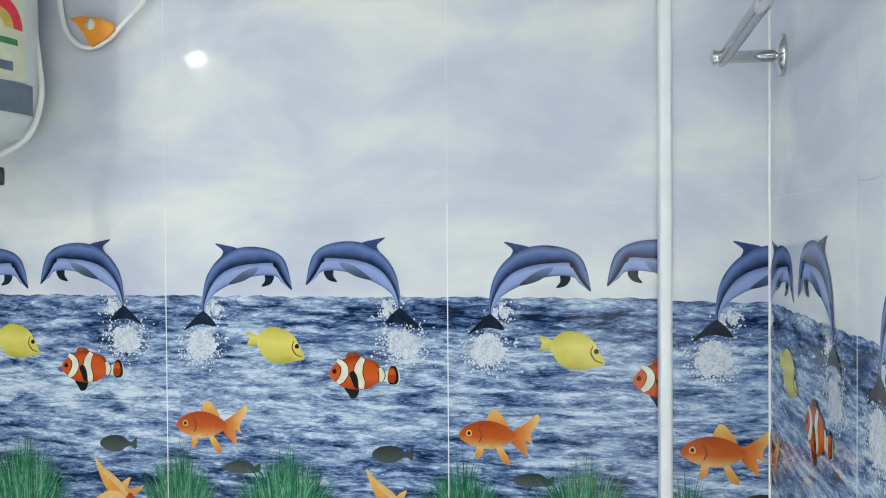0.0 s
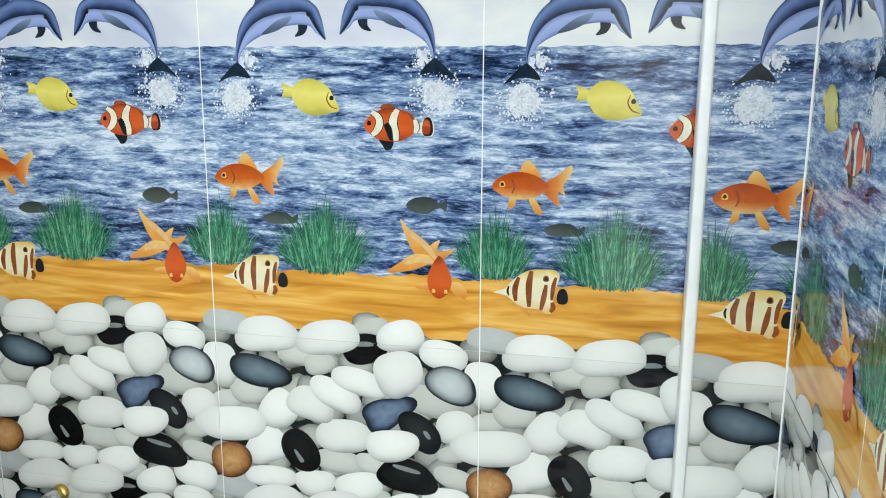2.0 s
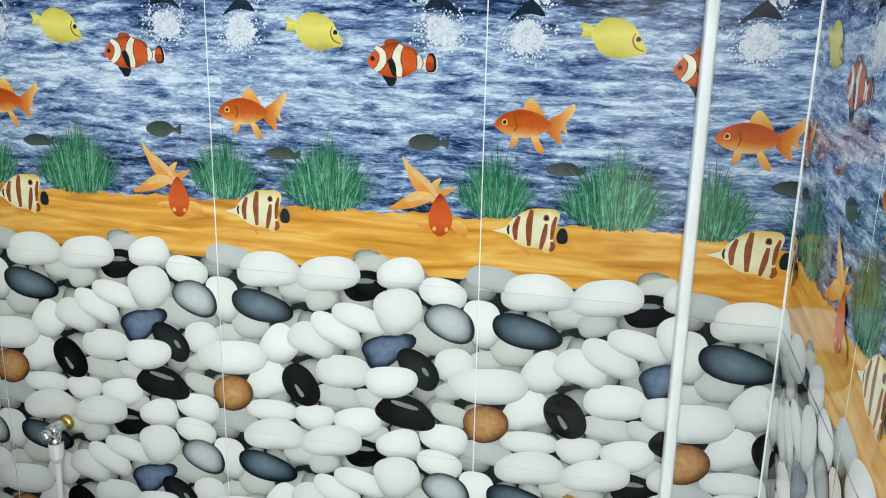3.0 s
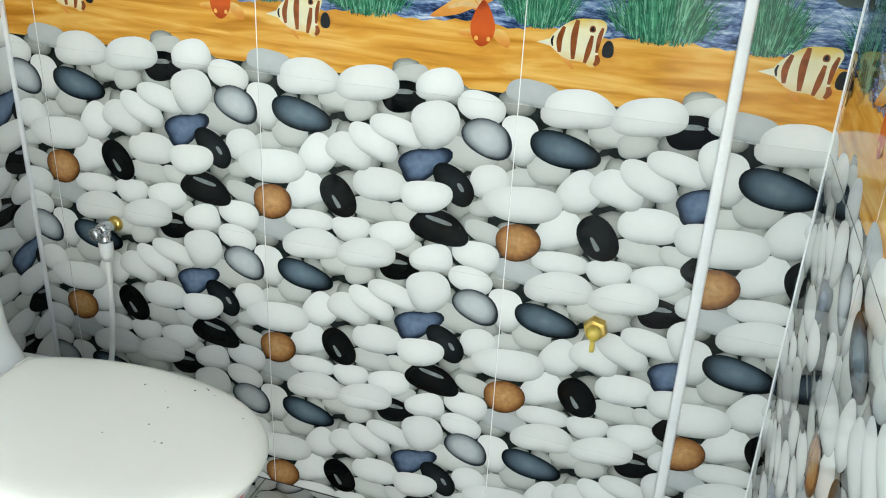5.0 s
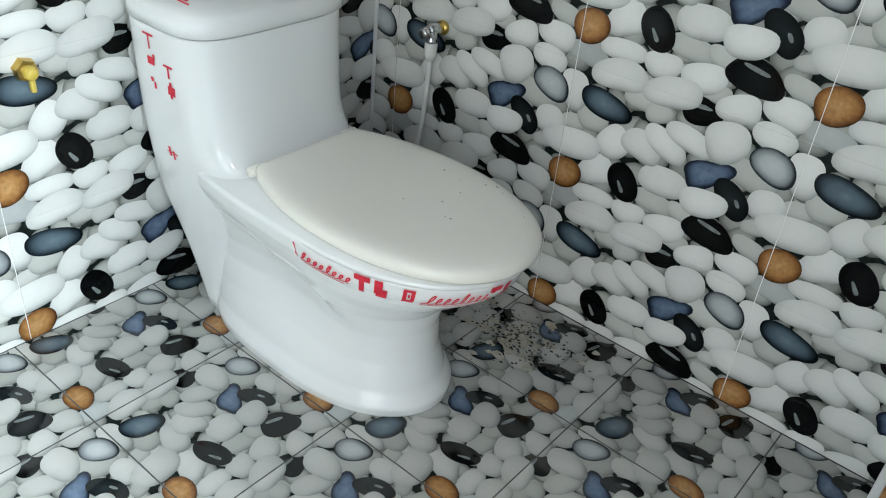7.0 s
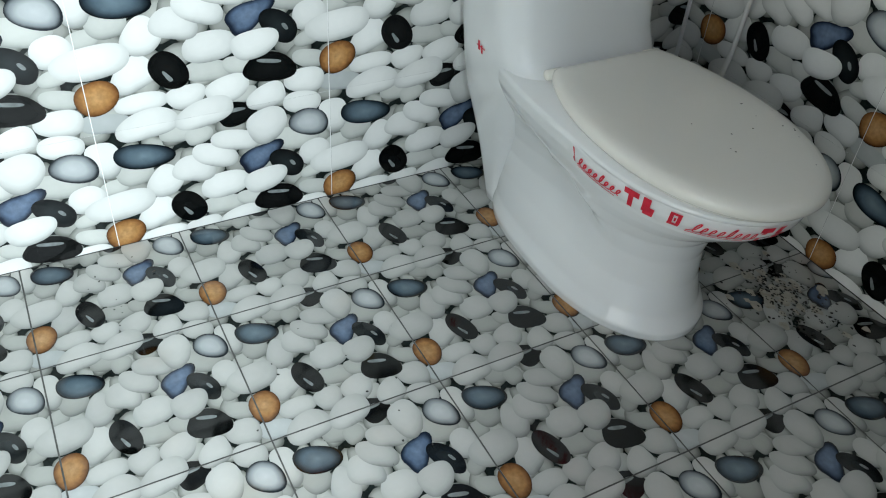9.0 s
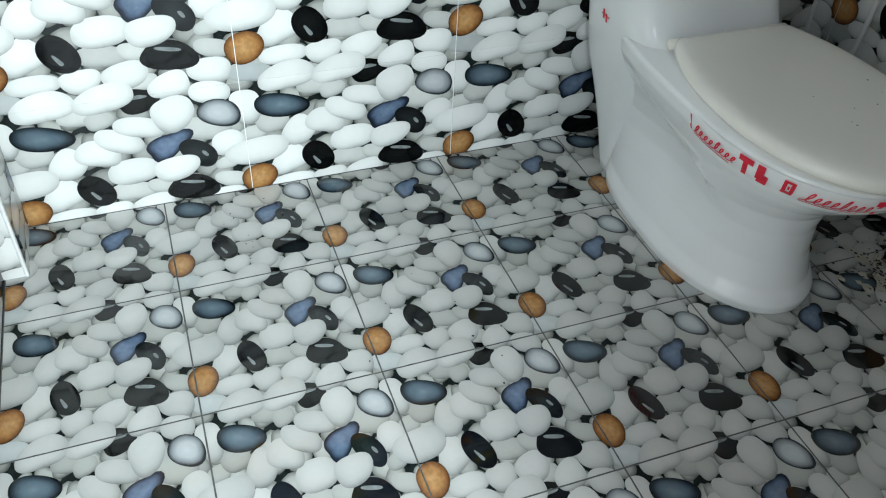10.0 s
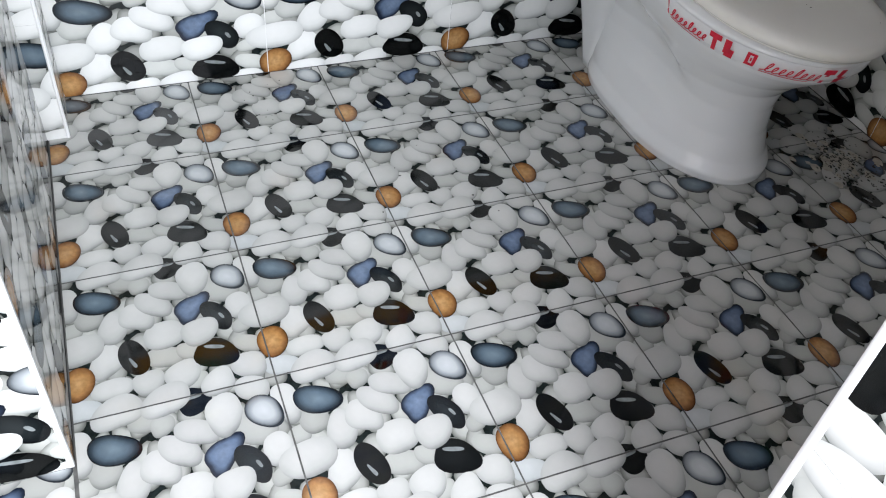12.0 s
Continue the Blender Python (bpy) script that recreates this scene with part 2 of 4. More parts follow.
def rough_stuff(name, a, c, scale, rough, metal=0.0, depth=0.0005):
    m, nt, b = material(name, rough, metal)
    co = nt.nodes.new("ShaderNodeTexCoord").outputs["Object"]
    f = grain(nt, co, scale, 5.0)
    nt.links.new(ramp(nt, f, [(0.3, a), (0.7, c)]), b.inputs["Base Color"])
    bump(nt, b, f, 0.3, depth)
    return m


WALL_GROUT = rough_stuff("wall_grout", (0.80, 0.81, 0.80), (0.90, 0.90, 0.88), 40.0, 0.8)
JOINT_DARK = rough_stuff("dark_joint", (0.012, 0.012, 0.012), (0.04, 0.04, 0.037), 60.0, 0.85)
FLOOR_GROUT = rough_stuff("floor_grout", (0.05, 0.05, 0.05), (0.13, 0.13, 0.12), 50.0, 0.85)
TRIM_WHITE = rough_stuff("white_pvc", (0.82, 0.83, 0.83), (0.90, 0.90, 0.89), 25.0, 0.35)
# Grey for surfaces out of view, chosen to hold back bounced light
UNSEEN_GREY = rough_stuff("unseen_grey", (0.26, 0.26, 0.25), (0.38, 0.37, 0.35), 9.0, 0.8)
PVC_WHITE = rough_stuff("white_plastic", (0.74, 0.74, 0.71), (0.82, 0.82, 0.79), 18.0, 0.38)
BRASS = rough_stuff("brass", (0.55, 0.36, 0.09), (0.72, 0.52, 0.16), 60.0, 0.28, 1.0)
YELLOW_PLASTIC = rough_stuff("yellow_plastic", (0.58, 0.42, 0.06), (0.70, 0.54, 0.12), 50.0, 0.4)
CHROME = rough_stuff("chrome", (0.55, 0.56, 0.57), (0.72, 0.73, 0.74), 30.0, 0.12, 1.0, 0.0002)
RED_PRINT = rough_stuff("red_label_ink", (0.66, 0.010, 0.035), (0.80, 0.025, 0.06), 80.0, 0.4)
TAPE = rough_stuff("white_label_tape", (0.74, 0.75, 0.75), (0.82, 0.83, 0.83), 60.0, 0.3)
DIRT = rough_stuff("black_specks", (0.010, 0.010, 0.009), (0.05, 0.045, 0.04), 80.0, 0.9)
SMEAR = rough_stuff("cement_smear", (0.36, 0.33, 0.27), (0.52, 0.49, 0.42), 70.0, 0.85)
TAG_ORANGE = rough_stuff("orange_plastic", (0.70, 0.24, 0.012), (0.82, 0.33, 0.03), 40.0, 0.4)
HEATER_SHELL = rough_stuff("heater_shell", (0.60, 0.65, 0.64), (0.68, 0.73, 0.72), 14.0, 0.3)
LABEL_PALE = rough_stuff("pale_label", (0.60, 0.62, 0.45), (0.70, 0.71, 0.55), 30.0, 0.5)
LABEL_GREEN = rough_stuff("green_label", (0.03, 0.20, 0.06), (0.05, 0.30, 0.09), 50.0, 0.5)
LABEL_SLATE = rough_stuff("slate_label", (0.10, 0.14, 0.19), (0.15, 0.19, 0.24), 50.0, 0.5)
LABEL_YELLOW = rough_stuff("gold_label", (0.50, 0.36, 0.06), (0.65, 0.48, 0.12), 50.0, 0.5)
RUBBER = rough_stuff("black_rubber", (0.012, 0.012, 0.012), (0.03, 0.03, 0.03), 50.0, 0.6)


def make_china(name, colour, rough):
    m, nt, b = material(name, rough)
    co = nt.nodes.new("ShaderNodeTexCoord").outputs["Object"]
    f = grain(nt, co, 5.0, 4.0)
    nt.links.new(ramp(nt, f, [(0.3, tuple(c * 0.98 for c in colour)), (0.7, colour)]), b.inputs["Base Color"])
    bump(nt, b, grain(nt, co, 9.0, 1.0), 0.06, 0.002)
    return m


CHINA = make_china("glazed_china", (0.91, 0.925, 0.925), 0.08)
SEAT_PLASTIC = make_china("ivory_plastic", (0.89, 0.87, 0.80), 0.22)


def lamp_glow(name, strength):
    m, nt, b = material(name, 0.4, 0.0, (0.9, 0.9, 0.9))
    b.inputs["Emission Color"].default_value = (1.0, 0.97, 0.92, 1)
    b.inputs["Emission Strength"].default_value = strength
    return m


GLOW = lamp_glow("led_glow", 18.0)


# ---- helpers for things and parts ----
def part(name, bm, mat, parent=None, label="", smooth=True):
    """One bmesh as one mesh object, under a thing or a part."""
    me = bpy.data.meshes.new(name)
    bmesh.ops.recalc_face_normals(bm, faces=bm.faces[:])
    bm.to_mesh(me)
    bm.free()
    me.materials.append(mat)
    if smooth:
        me.shade_smooth()
    ob = new(name, me)
    ob.parent = parent
    if label:
        ob["label"] = label
    return ob


def thing(name, label, category, at=(0, 0, 0), group="", kind=""):
    ob = new(name)
    ob.location = at
    return tagged(ob, label, category, group, kind)


def box_bm(x0, y0, z0, x1, y1, z1, bevel=0.0, seg=2):
    bm = bmesh.new()
    bmesh.ops.create_cube(bm, size=1.0)
    for v in bm.verts:
        v.co = Vector(((x0 + x1) / 2 + v.co.x * (x1 - x0), (y0 + y1) / 2 + v.co.y * (y1 - y0), (z0 + z1) / 2 + v.co.z * (z1 - z0)))
    if bevel:
        bmesh.ops.bevel(bm, geom=bm.edges[:], offset=bevel, segments=seg, profile=0.5, affect="EDGES")
    return bm


def tube_bm(points, radius, seg=12, cap=True):
    """A round tube along points; radius is one number or one for each point."""
    bm = bmesh.new()
    pts = [Vector(p) for p in points]
    rings = []
    side = None
    for i, p in enumerate(pts):
        way = (pts[min(i + 1, len(pts) - 1)] - pts[max(i - 1, 0)]).normalized()
        if side is None:
            side = way.orthogonal().normalized()
        side = (side - way * side.dot(way)).normalized()
        other = way.cross(side)
        r = radius[i] if isinstance(radius, (list, tuple)) else radius
        rings.append([bm.verts.new(p + r * (math.cos(2 * math.pi * k / seg) * side + math.sin(2 * math.pi * k / seg) * other)) for k in range(seg)])
    for a, b in zip(rings, rings[1:]):
        for k in range(seg):
            bm.faces.new((a[k], a[(k + 1) % seg], b[(k + 1) % seg], b[k]))
    if cap:
        bm.faces.new(rings[0][::-1])
        bm.faces.new(rings[-1])
    return bm


def smooth_line(points, steps=8):
    """Catmull-Rom through the points."""
    p = [Vector(q) for q in points]
    p = [2 * p[0] - p[1], *p, 2 * p[-1] - p[-2]]
    out = []
    for a, b, c, d in zip(p, p[1:], p[2:], p[3:]):
        for k in range(steps):
            t = k / steps
            out.append(0.5 * (2 * b + (c - a) * t + (2 * a - 5 * b + 4 * c - d) * t * t + (3 * b - 3 * c + d - a) * t ** 3))
    return [*out, p[-2]]


def loft_bm(rings, cap=True):
    bm = bmesh.new()
    rows = [[bm.verts.new(p) for p in ring] for ring in rings]
    n = len(rows[0])
    for a, b in zip(rows, rows[1:]):
        for k in range(n):
            bm.faces.new((a[k], a[(k + 1) % n], b[(k + 1) % n], b[k]))
    if cap:
        bm.faces.new(rows[0][::-1])
        bm.faces.new(rows[-1])
    return bm


# ---- printed tiles ----
TW, TH = 0.452, 0.302          # one wall tile with its joint
GAPW, GAPH, FLOOR_GAPW = 0.0008, 0.0001, 0.0014   # half a joint: upright, level, on the floor
STEP = 0.000006                # one layer of print over another

# pebbles of the repeated design: place in the tile, half length, half width, turn
COLOURED = [
    (0.172, 0.790, 0.0557, 0.0282, -11),
    (0.900, 0.797, 0.0440, 0.0305, -18),
    (0.664, 0.610, 0.0480, 0.0265, 27),
    (0.786, 0.516, 0.0440, 0.0260, -42),
    (0.325, 0.338, 0.0425, 0.0300, -58),
    (0.737, 0.246, 0.0545, 0.0297, -11),
    (0.575, 0.965, 0.0390, 0.0265, 10),
    (0.040, 0.238, 0.0395, 0.0325, 15),
]
COLOURED_KIND = ["slate", "pale", "blue", "charcoal", "black", "black", "black", "tan"]
# greyer stones that lie low
LOW = [
    (0.336, 0.910, 0.0383, 0.0210, 6),
    (0.407, 0.861, 0.0290, 0.0180, 12),
    (0.912, 0.265, 0.0330, 0.0200, -12),
    (0.905, 0.404, 0.0250, 0.0160, 15),
    (0.033, 0.606, 0.0280, 0.0170, 7),
    (0.126, 0.672, 0.0350, 0.0240, 7),
    (0.834, 0.700, 0.0490, 0.0270, -11),
    (0.478, 0.295, 0.0450, 0.0215, -6),
    (0.600, 0.300, 0.0280, 0.0180, -10),
    (0.610, 0.090, 0.0300, 0.0160, 10),
]
# the pale stones, from the lower to the upper
MAIN = [
    (0.201, 0.160, 0.0445, 0.0215, 4),
    (0.889, 0.116, 0.0405, 0.0280, -3),
    (0.872, 0.960, 0.0400, 0.0245, -10),
    (0.920, 0.560, 0.0365, 0.0275, 14),
    (0.018, 0.818, 0.0400, 0.0300, -80),
    (0.378, 0.150, 0.0370, 0.0240, 6),
    (0.551, 0.152, 0.0425, 0.0280, 16),
    (0.210, 0.005, 0.0565, 0.0310, 8),
    (0.190, 0.345, 0.0400, 0.0320, 30),
    (0.496, 0.450, 0.0490, 0.0310, 2),
    (0.241, 0.573, 0.0380, 0.0320, 50),
    (0.369, 0.620, 0.0415, 0.0300, -16),
    (0.467, 0.690, 0.0485, 0.0245, -22),
    (0.560, 0.775, 0.0470, 0.0235, -12),
    (0.046, 0.463, 0.0630, 0.0330, 8),
]
# pale stones that overlap the coloured ones
OVER = [
    (0.445, 0.012, 0.0570, 0.0290, 9),
    (0.715, 0.050, 0.0405, 0.0260, 14),
    (0.705, 0.840, 0.0420, 0.0385, 20),
    (0.679, 0.423, 0.0470, 0.0280, 8),
]


class Print:
    """The picture on one tile: flat shapes in metres, each a layer of ink over the last."""

    def __init__(self, base):
        self.base, self.faces, self.level = base, [], 0

    def face(self, pts, mat, uvs=None):
        self.faces.append(([(*p, *(q if uvs else (0.0, 0.0))) for p, q in zip(pts, uvs or pts)], mat, self.level))

    def blob(self, cx, cy, rx, ry, turn, mat, rng, wob=0.07, seg=18, full=2.35, three=0.0):
        self.level += 1
        c, s = math.cos(radians(turn)), math.sin(radians(turn))
        k2, k3, p2, p3 = wob * rng.random(), wob * rng.random(), rng.random() * 6.3, rng.random() * 6.3
        if three:   # a rounded three-cornered stone
            k2, k3, p3 = 0.03, three, 0.0
        rings = []
        for r in (0.55, 0.82, 1.0):
            ring = []
            for i in range(seg):
                a = 2 * math.pi * i / seg
                q = r * (1 + k2 * math.cos(2 * a + p2) + k3 * math.cos(3 * a + p3))
                ca, sa = math.cos(a), math.sin(a)
                x = rx * q * math.copysign(abs(ca) ** (2 / full), ca)
                y = ry * q * math.copysign(abs(sa) ** (2 / full), sa)
                dx, dy = x * c - y * s, x * s + y * c
                size = math.hypot(dx, dy) or 1.0
                ring.append(((cx + dx, cy + dy), (r * dx / size, r * dy / size)))
            rings.append(ring)
        for i in range(seg):
            a, b = rings[0][i], rings[0][(i + 1) % seg]
            self.face([(cx, cy), a[0], b[0]], mat, [(0, 0), a[1], b[1]])
        for inner, outer in zip(rings, rings[1:]):
            for i in range(seg):
                a, b, d, e = inner[i], outer[i], outer[(i + 1) % seg], inner[(i + 1) % seg]
                self.face([a[0], b[0], d[0], e[0]], mat, [a[1], b[1], d[1], e[1]])

    def outline(self, ctrl, mat, smooth=True):
        """A closed outline through control places given as shares of the tile."""
        self.level += 1
        pts = [(u * TW, v * TH) for u, v in ctrl]
        if smooth:
            n = len(pts)
            ring = []
            for i in range(n):
                a, b, c, d = (Vector(pts[(i + k) % n]) for k in (-1, 0, 1, 2))
                for k in range(4):
                    t = k / 4
                    ring.append(tuple(0.5 * (2 * b + (c - a) * t + (2 * a - 5 * b + 4 * c - d) * t * t + (3 * b - 3 * c + d - a) * t ** 3)))
            pts = ring
        xs, ys = [p[0] for p in pts], [p[1] for p in pts]
        wide, tall = max(xs) - min(xs), max(ys) - min(ys)
        self.face(pts, mat, [((x - min(xs)) / wide, (y - min(ys)) / tall) for x, y in pts])

    def between(self, lower, upper, mat):
        """A band from one smooth line to another, its tone running across."""
        self.level += 1
        lo, hi = (smooth_line([(u * TW, v * TH, 0) for u, v in row], 5) for row in (lower, upper))
        n = len(lo) - 1
        for i in range(n):
            self.face([(p.x, p.y) for p in (lo[i], lo[i + 1], hi[i + 1], hi[i])], mat, [(i / n, 0), ((i + 1) / n, 0), ((i + 1) / n, 1), (i / n, 1)])

    def stroke(self, ctrl, width, mat):
        """A curved stripe that thins a little to its ends."""
        line = smooth_line([(u * TW, v * TH, 0) for u, v in ctrl], 5)
        n = len(line) - 1
        self.strip([(p.x, p.y, width * (0.55 + 0.45 * math.sin(math.pi * i / n))) for i, p in enumerate(line)], mat)

    def strip(self, line, mats):
        """A band along (x, y, half width); mats: one ink, or one for each slice."""
        self.level += 1
        edge = []
        for i, (x, y, w) in enumerate(line):
            x0, y0, _ = line[max(i - 1, 0)]
            x1, y1, _ = line[min(i + 1, len(line) - 1)]
            size = math.hypot(x1 - x0, y1 - y0) or 1.0
            nx, ny = -(y1 - y0) / size, (x1 - x0) / size
            edge.append(((x + nx * w, y + ny * w), (x - nx * w, y - ny * w)))
        for i in range(len(edge) - 1):
            mat = mats[min(i * len(mats) // (len(edge) - 1), len(mats) - 1)] if isinstance(mats, list) else mats
            self.face([edge[i][1], edge[i + 1][1], edge[i + 1][0], edge[i][0]], mat)


def pebbles(pr, rng, top=9.0, skip_tan=False, pale=None, low=None, stones=WALL_STONES):
    """The pebble design; shapes that cross an edge come in again on the far side."""
    def put(u, v, rx, ry, turn, mat, wob, full=2.35, three=0.0):
        state = rng.getstate()
        for du in (-1, 0, 1):
            for dv in (-1, 0, 1):
                x, y = (u + du) * TW, (v + dv) * TH
                reach = max(rx, ry) * 1.2
                if -reach < x < TW + reach and -reach < y < TH + reach and (v + dv) < top:
                    rng.setstate(state)
                    pr.blob(x, y, rx, ry, turn, mat, rng, wob, 14 if mat is DEEP_WHITE else 28, full, three)

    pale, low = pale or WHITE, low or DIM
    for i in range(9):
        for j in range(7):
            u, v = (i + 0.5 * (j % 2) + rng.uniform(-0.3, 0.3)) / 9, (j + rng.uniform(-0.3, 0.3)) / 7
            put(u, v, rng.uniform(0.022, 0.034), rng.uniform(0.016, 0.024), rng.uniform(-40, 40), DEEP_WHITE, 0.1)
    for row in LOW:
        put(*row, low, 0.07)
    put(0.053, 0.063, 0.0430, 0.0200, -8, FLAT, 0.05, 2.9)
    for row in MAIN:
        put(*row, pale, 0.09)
    for row, kind in zip(COLOURED, COLOURED_KIND):
        if skip_tan and kind == "tan":
            continue
        put(*row, stones[kind], {"black": 0.09, "charcoal": 0.09}.get(kind, 0.05), 2.12, 0.16 if kind == "blue" else 0.0)
    # Highlights on the dark stones, painted into the print as grey ovals
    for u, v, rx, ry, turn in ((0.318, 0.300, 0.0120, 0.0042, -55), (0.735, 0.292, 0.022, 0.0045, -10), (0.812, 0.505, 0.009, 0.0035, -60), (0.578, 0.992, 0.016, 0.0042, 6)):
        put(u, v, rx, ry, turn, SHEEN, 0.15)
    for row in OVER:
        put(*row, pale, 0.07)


def tuft(pr, cx, cy, wide, high, rng):
    """A clump of printed weed: a dark heart and many blades."""
    count = 900
    for i in range(count):
        f = i / count
        lean = max(-1.15, min(1.15, rng.gauss(0, 0.55)))
        x0 = cx + lean * wide * 0.30 + rng.uniform(-1, 1) * wide * 0.07
        size = high * rng.uniform(0.22, 0.62) * (1 - 0.30 * lean * lean)
        bend = lean * wide * 0.20 * rng.uniform(0.3, 1.5) + rng.uniform(-0.013, 0.013)
        w = rng.uniform(0.0004, 0.0011)
        y0 = cy + rng.uniform(0, 0.50) * high * (1 - 0.6 * abs(lean)) * (0.25 + 0.75 * f) + lean * lean * 0.010
        mat = rng.choice((LEAF_A, LEAF_A, LEAF_A, LEAF_B)) if f < 0.45 else rng.choice((LEAF_A, LEAF_A, LEAF_B, LEAF_B, LEAF_C))
        pr.level += 0.06
        pr.face([(x0 - w, y0), (x0 + w, y0), (x0 + bend * 0.4 + w * 0.7, y0 + size * 0.6), (x0 + bend, y0 + size), (x0 + bend * 0.4 - w * 0.7, y0 + size * 0.6)], mat)


def leaper(pr, mirror):
    """A plain blue arched shape that leaps from the water."""
    def at(u, v):
        u += 0.012
        if v > 0.45:
            v = 0.45 + 0.84 * (v - 0.45)
        return ((0.978 - u) if mirror else u) * TW, (v + (0.025 if mirror else 0.0)) * TH

    def spray(u, v, r, n, rng):
        x, y = at(u, v)
        for k in range(n // 16):
            a, q = rng.uniform(0, 6.3), r * 0.55 * rng.random() ** 0.6
            pr.blob(x + q * math.cos(a), y + q * math.sin(a), r * rng.uniform(0.12, 0.26), r * rng.uniform(0.14, 0.30), rng.uniform(-30, 30), FOAM if k % 3 else SPRAY, rng, 0.25, 12)
        for k in range(n):
            pr.level += 0.04
            g = rng.uniform(0.0005, 0.0022)
            px, py = x + r * rng.gauss(0, 0.52), y + r * rng.gauss(0, 0.44)
            pr.face([(px + g * math.cos(m * 1.047) * rng.uniform(0.6, 1.3), py + g * math.sin(m * 1.047) * rng.uniform(0.6, 1.3)) for m in range(6)], rng.choice((SPRAY, FOAM, FOAM, MIST)))
    rng = random.Random(5 + mirror)
    spray(0.118, 0.285, 0.034, 620, rng)
    spray(0.165, 0.470, 0.020, 130, rng)
    def all_at(ctrl):
        return [tuple(p / q for p, q in zip(at(u - 0.012, v if v < 0.45 else 0.45 + (v - 0.45) / 0.84), (TW, TH))) for u, v in ctrl]
    back = [(0.137, 0.450), (0.137, 0.530), (0.150, 0.629), (0.179, 0.705), (0.219, 0.758), (0.268, 0.791), (0.332, 0.798), (0.396, 0.778), (0.434, 0.738), (0.451, 0.682), (0.458, 0.636), (0.465, 0.579)]
    middle = [(0.143, 0.450), (0.145, 0.503), (0.164, 0.579), (0.195, 0.642), (0.237, 0.682), (0.292, 0.705), (0.345, 0.712), (0.385, 0.715), (0.407, 0.705), (0.423, 0.659), (0.442, 0.616), (0.464, 0.578)]
    belly = [(0.146, 0.450), (0.150, 0.490), (0.168, 0.536), (0.204, 0.576), (0.250, 0.609), (0.299, 0.636), (0.343, 0.649), (0.383, 0.652), (0.412, 0.642), (0.427, 0.616), (0.445, 0.596), (0.462, 0.575)]
    pr.outline(all_at([(0.369, 0.656), (0.367, 0.623), (0.354, 0.594), (0.387, 0.606), (0.400, 0.648)]), FIN_DARK)
    pr.outline(all_at([(0.186, 0.815), (0.219, 0.808), (0.268, 0.789), (0.243, 0.762), (0.208, 0.742), (0.215, 0.778)]), NAVY)
    pr.between(all_at(belly), all_at(middle), BELLY_BLUE)
    pr.between(all_at(middle), all_at(back), BACK_BLUE)
    pr.stroke(all_at([(0.405, 0.704), (0.420, 0.668), (0.440, 0.622), (0.462, 0.582)]), 0.0022, FIN_DARK)
    pr.stroke(all_at([(0.400, 0.716), (0.404, 0.700), (0.412, 0.694)]), 0.0026, INK_BLACK)
    pr.outline(all_at([(0.345, 0.695), (0.301, 0.679), (0.265, 0.646), (0.235, 0.604), (0.290, 0.623), (0.330, 0.659)]), FLIPPER)
    pr.outline(all_at([(0.137, 0.465), (0.106, 0.427), (0.066, 0.364), (0.100, 0.387), (0.137, 0.397), (0.184, 0.387), (0.175, 0.421), (0.147, 0.460)]), FIN_DARK)


def draw_tang(pr):
    pr.outline([(0.299, 0.361), (0.327, 0.351), (0.350, 0.333), (0.350, 0.303), (0.314, 0.291), (0.301, 0.298), (0.308, 0.328)], TANG)
    pr.outline([(0.336, 0.321), (0.356, 0.364), (0.389, 0.387), (0.434, 0.377), (0.469, 0.344), (0.487, 0.298), (0.507, 0.232), (0.473, 0.215), (0.429, 0.202), (0.378, 0.215), (0.347, 0.262)], TANG)
    pr.blob(0.480 * TW, 0.291 * TH, 0.0034, 0.0036, 0, INK_BLACK, random.Random(1))
    pr.stroke([(0.470, 0.320), (0.463, 0.285), (0.476, 0.250), (0.500, 0.236)], 0.0011, BROWN)


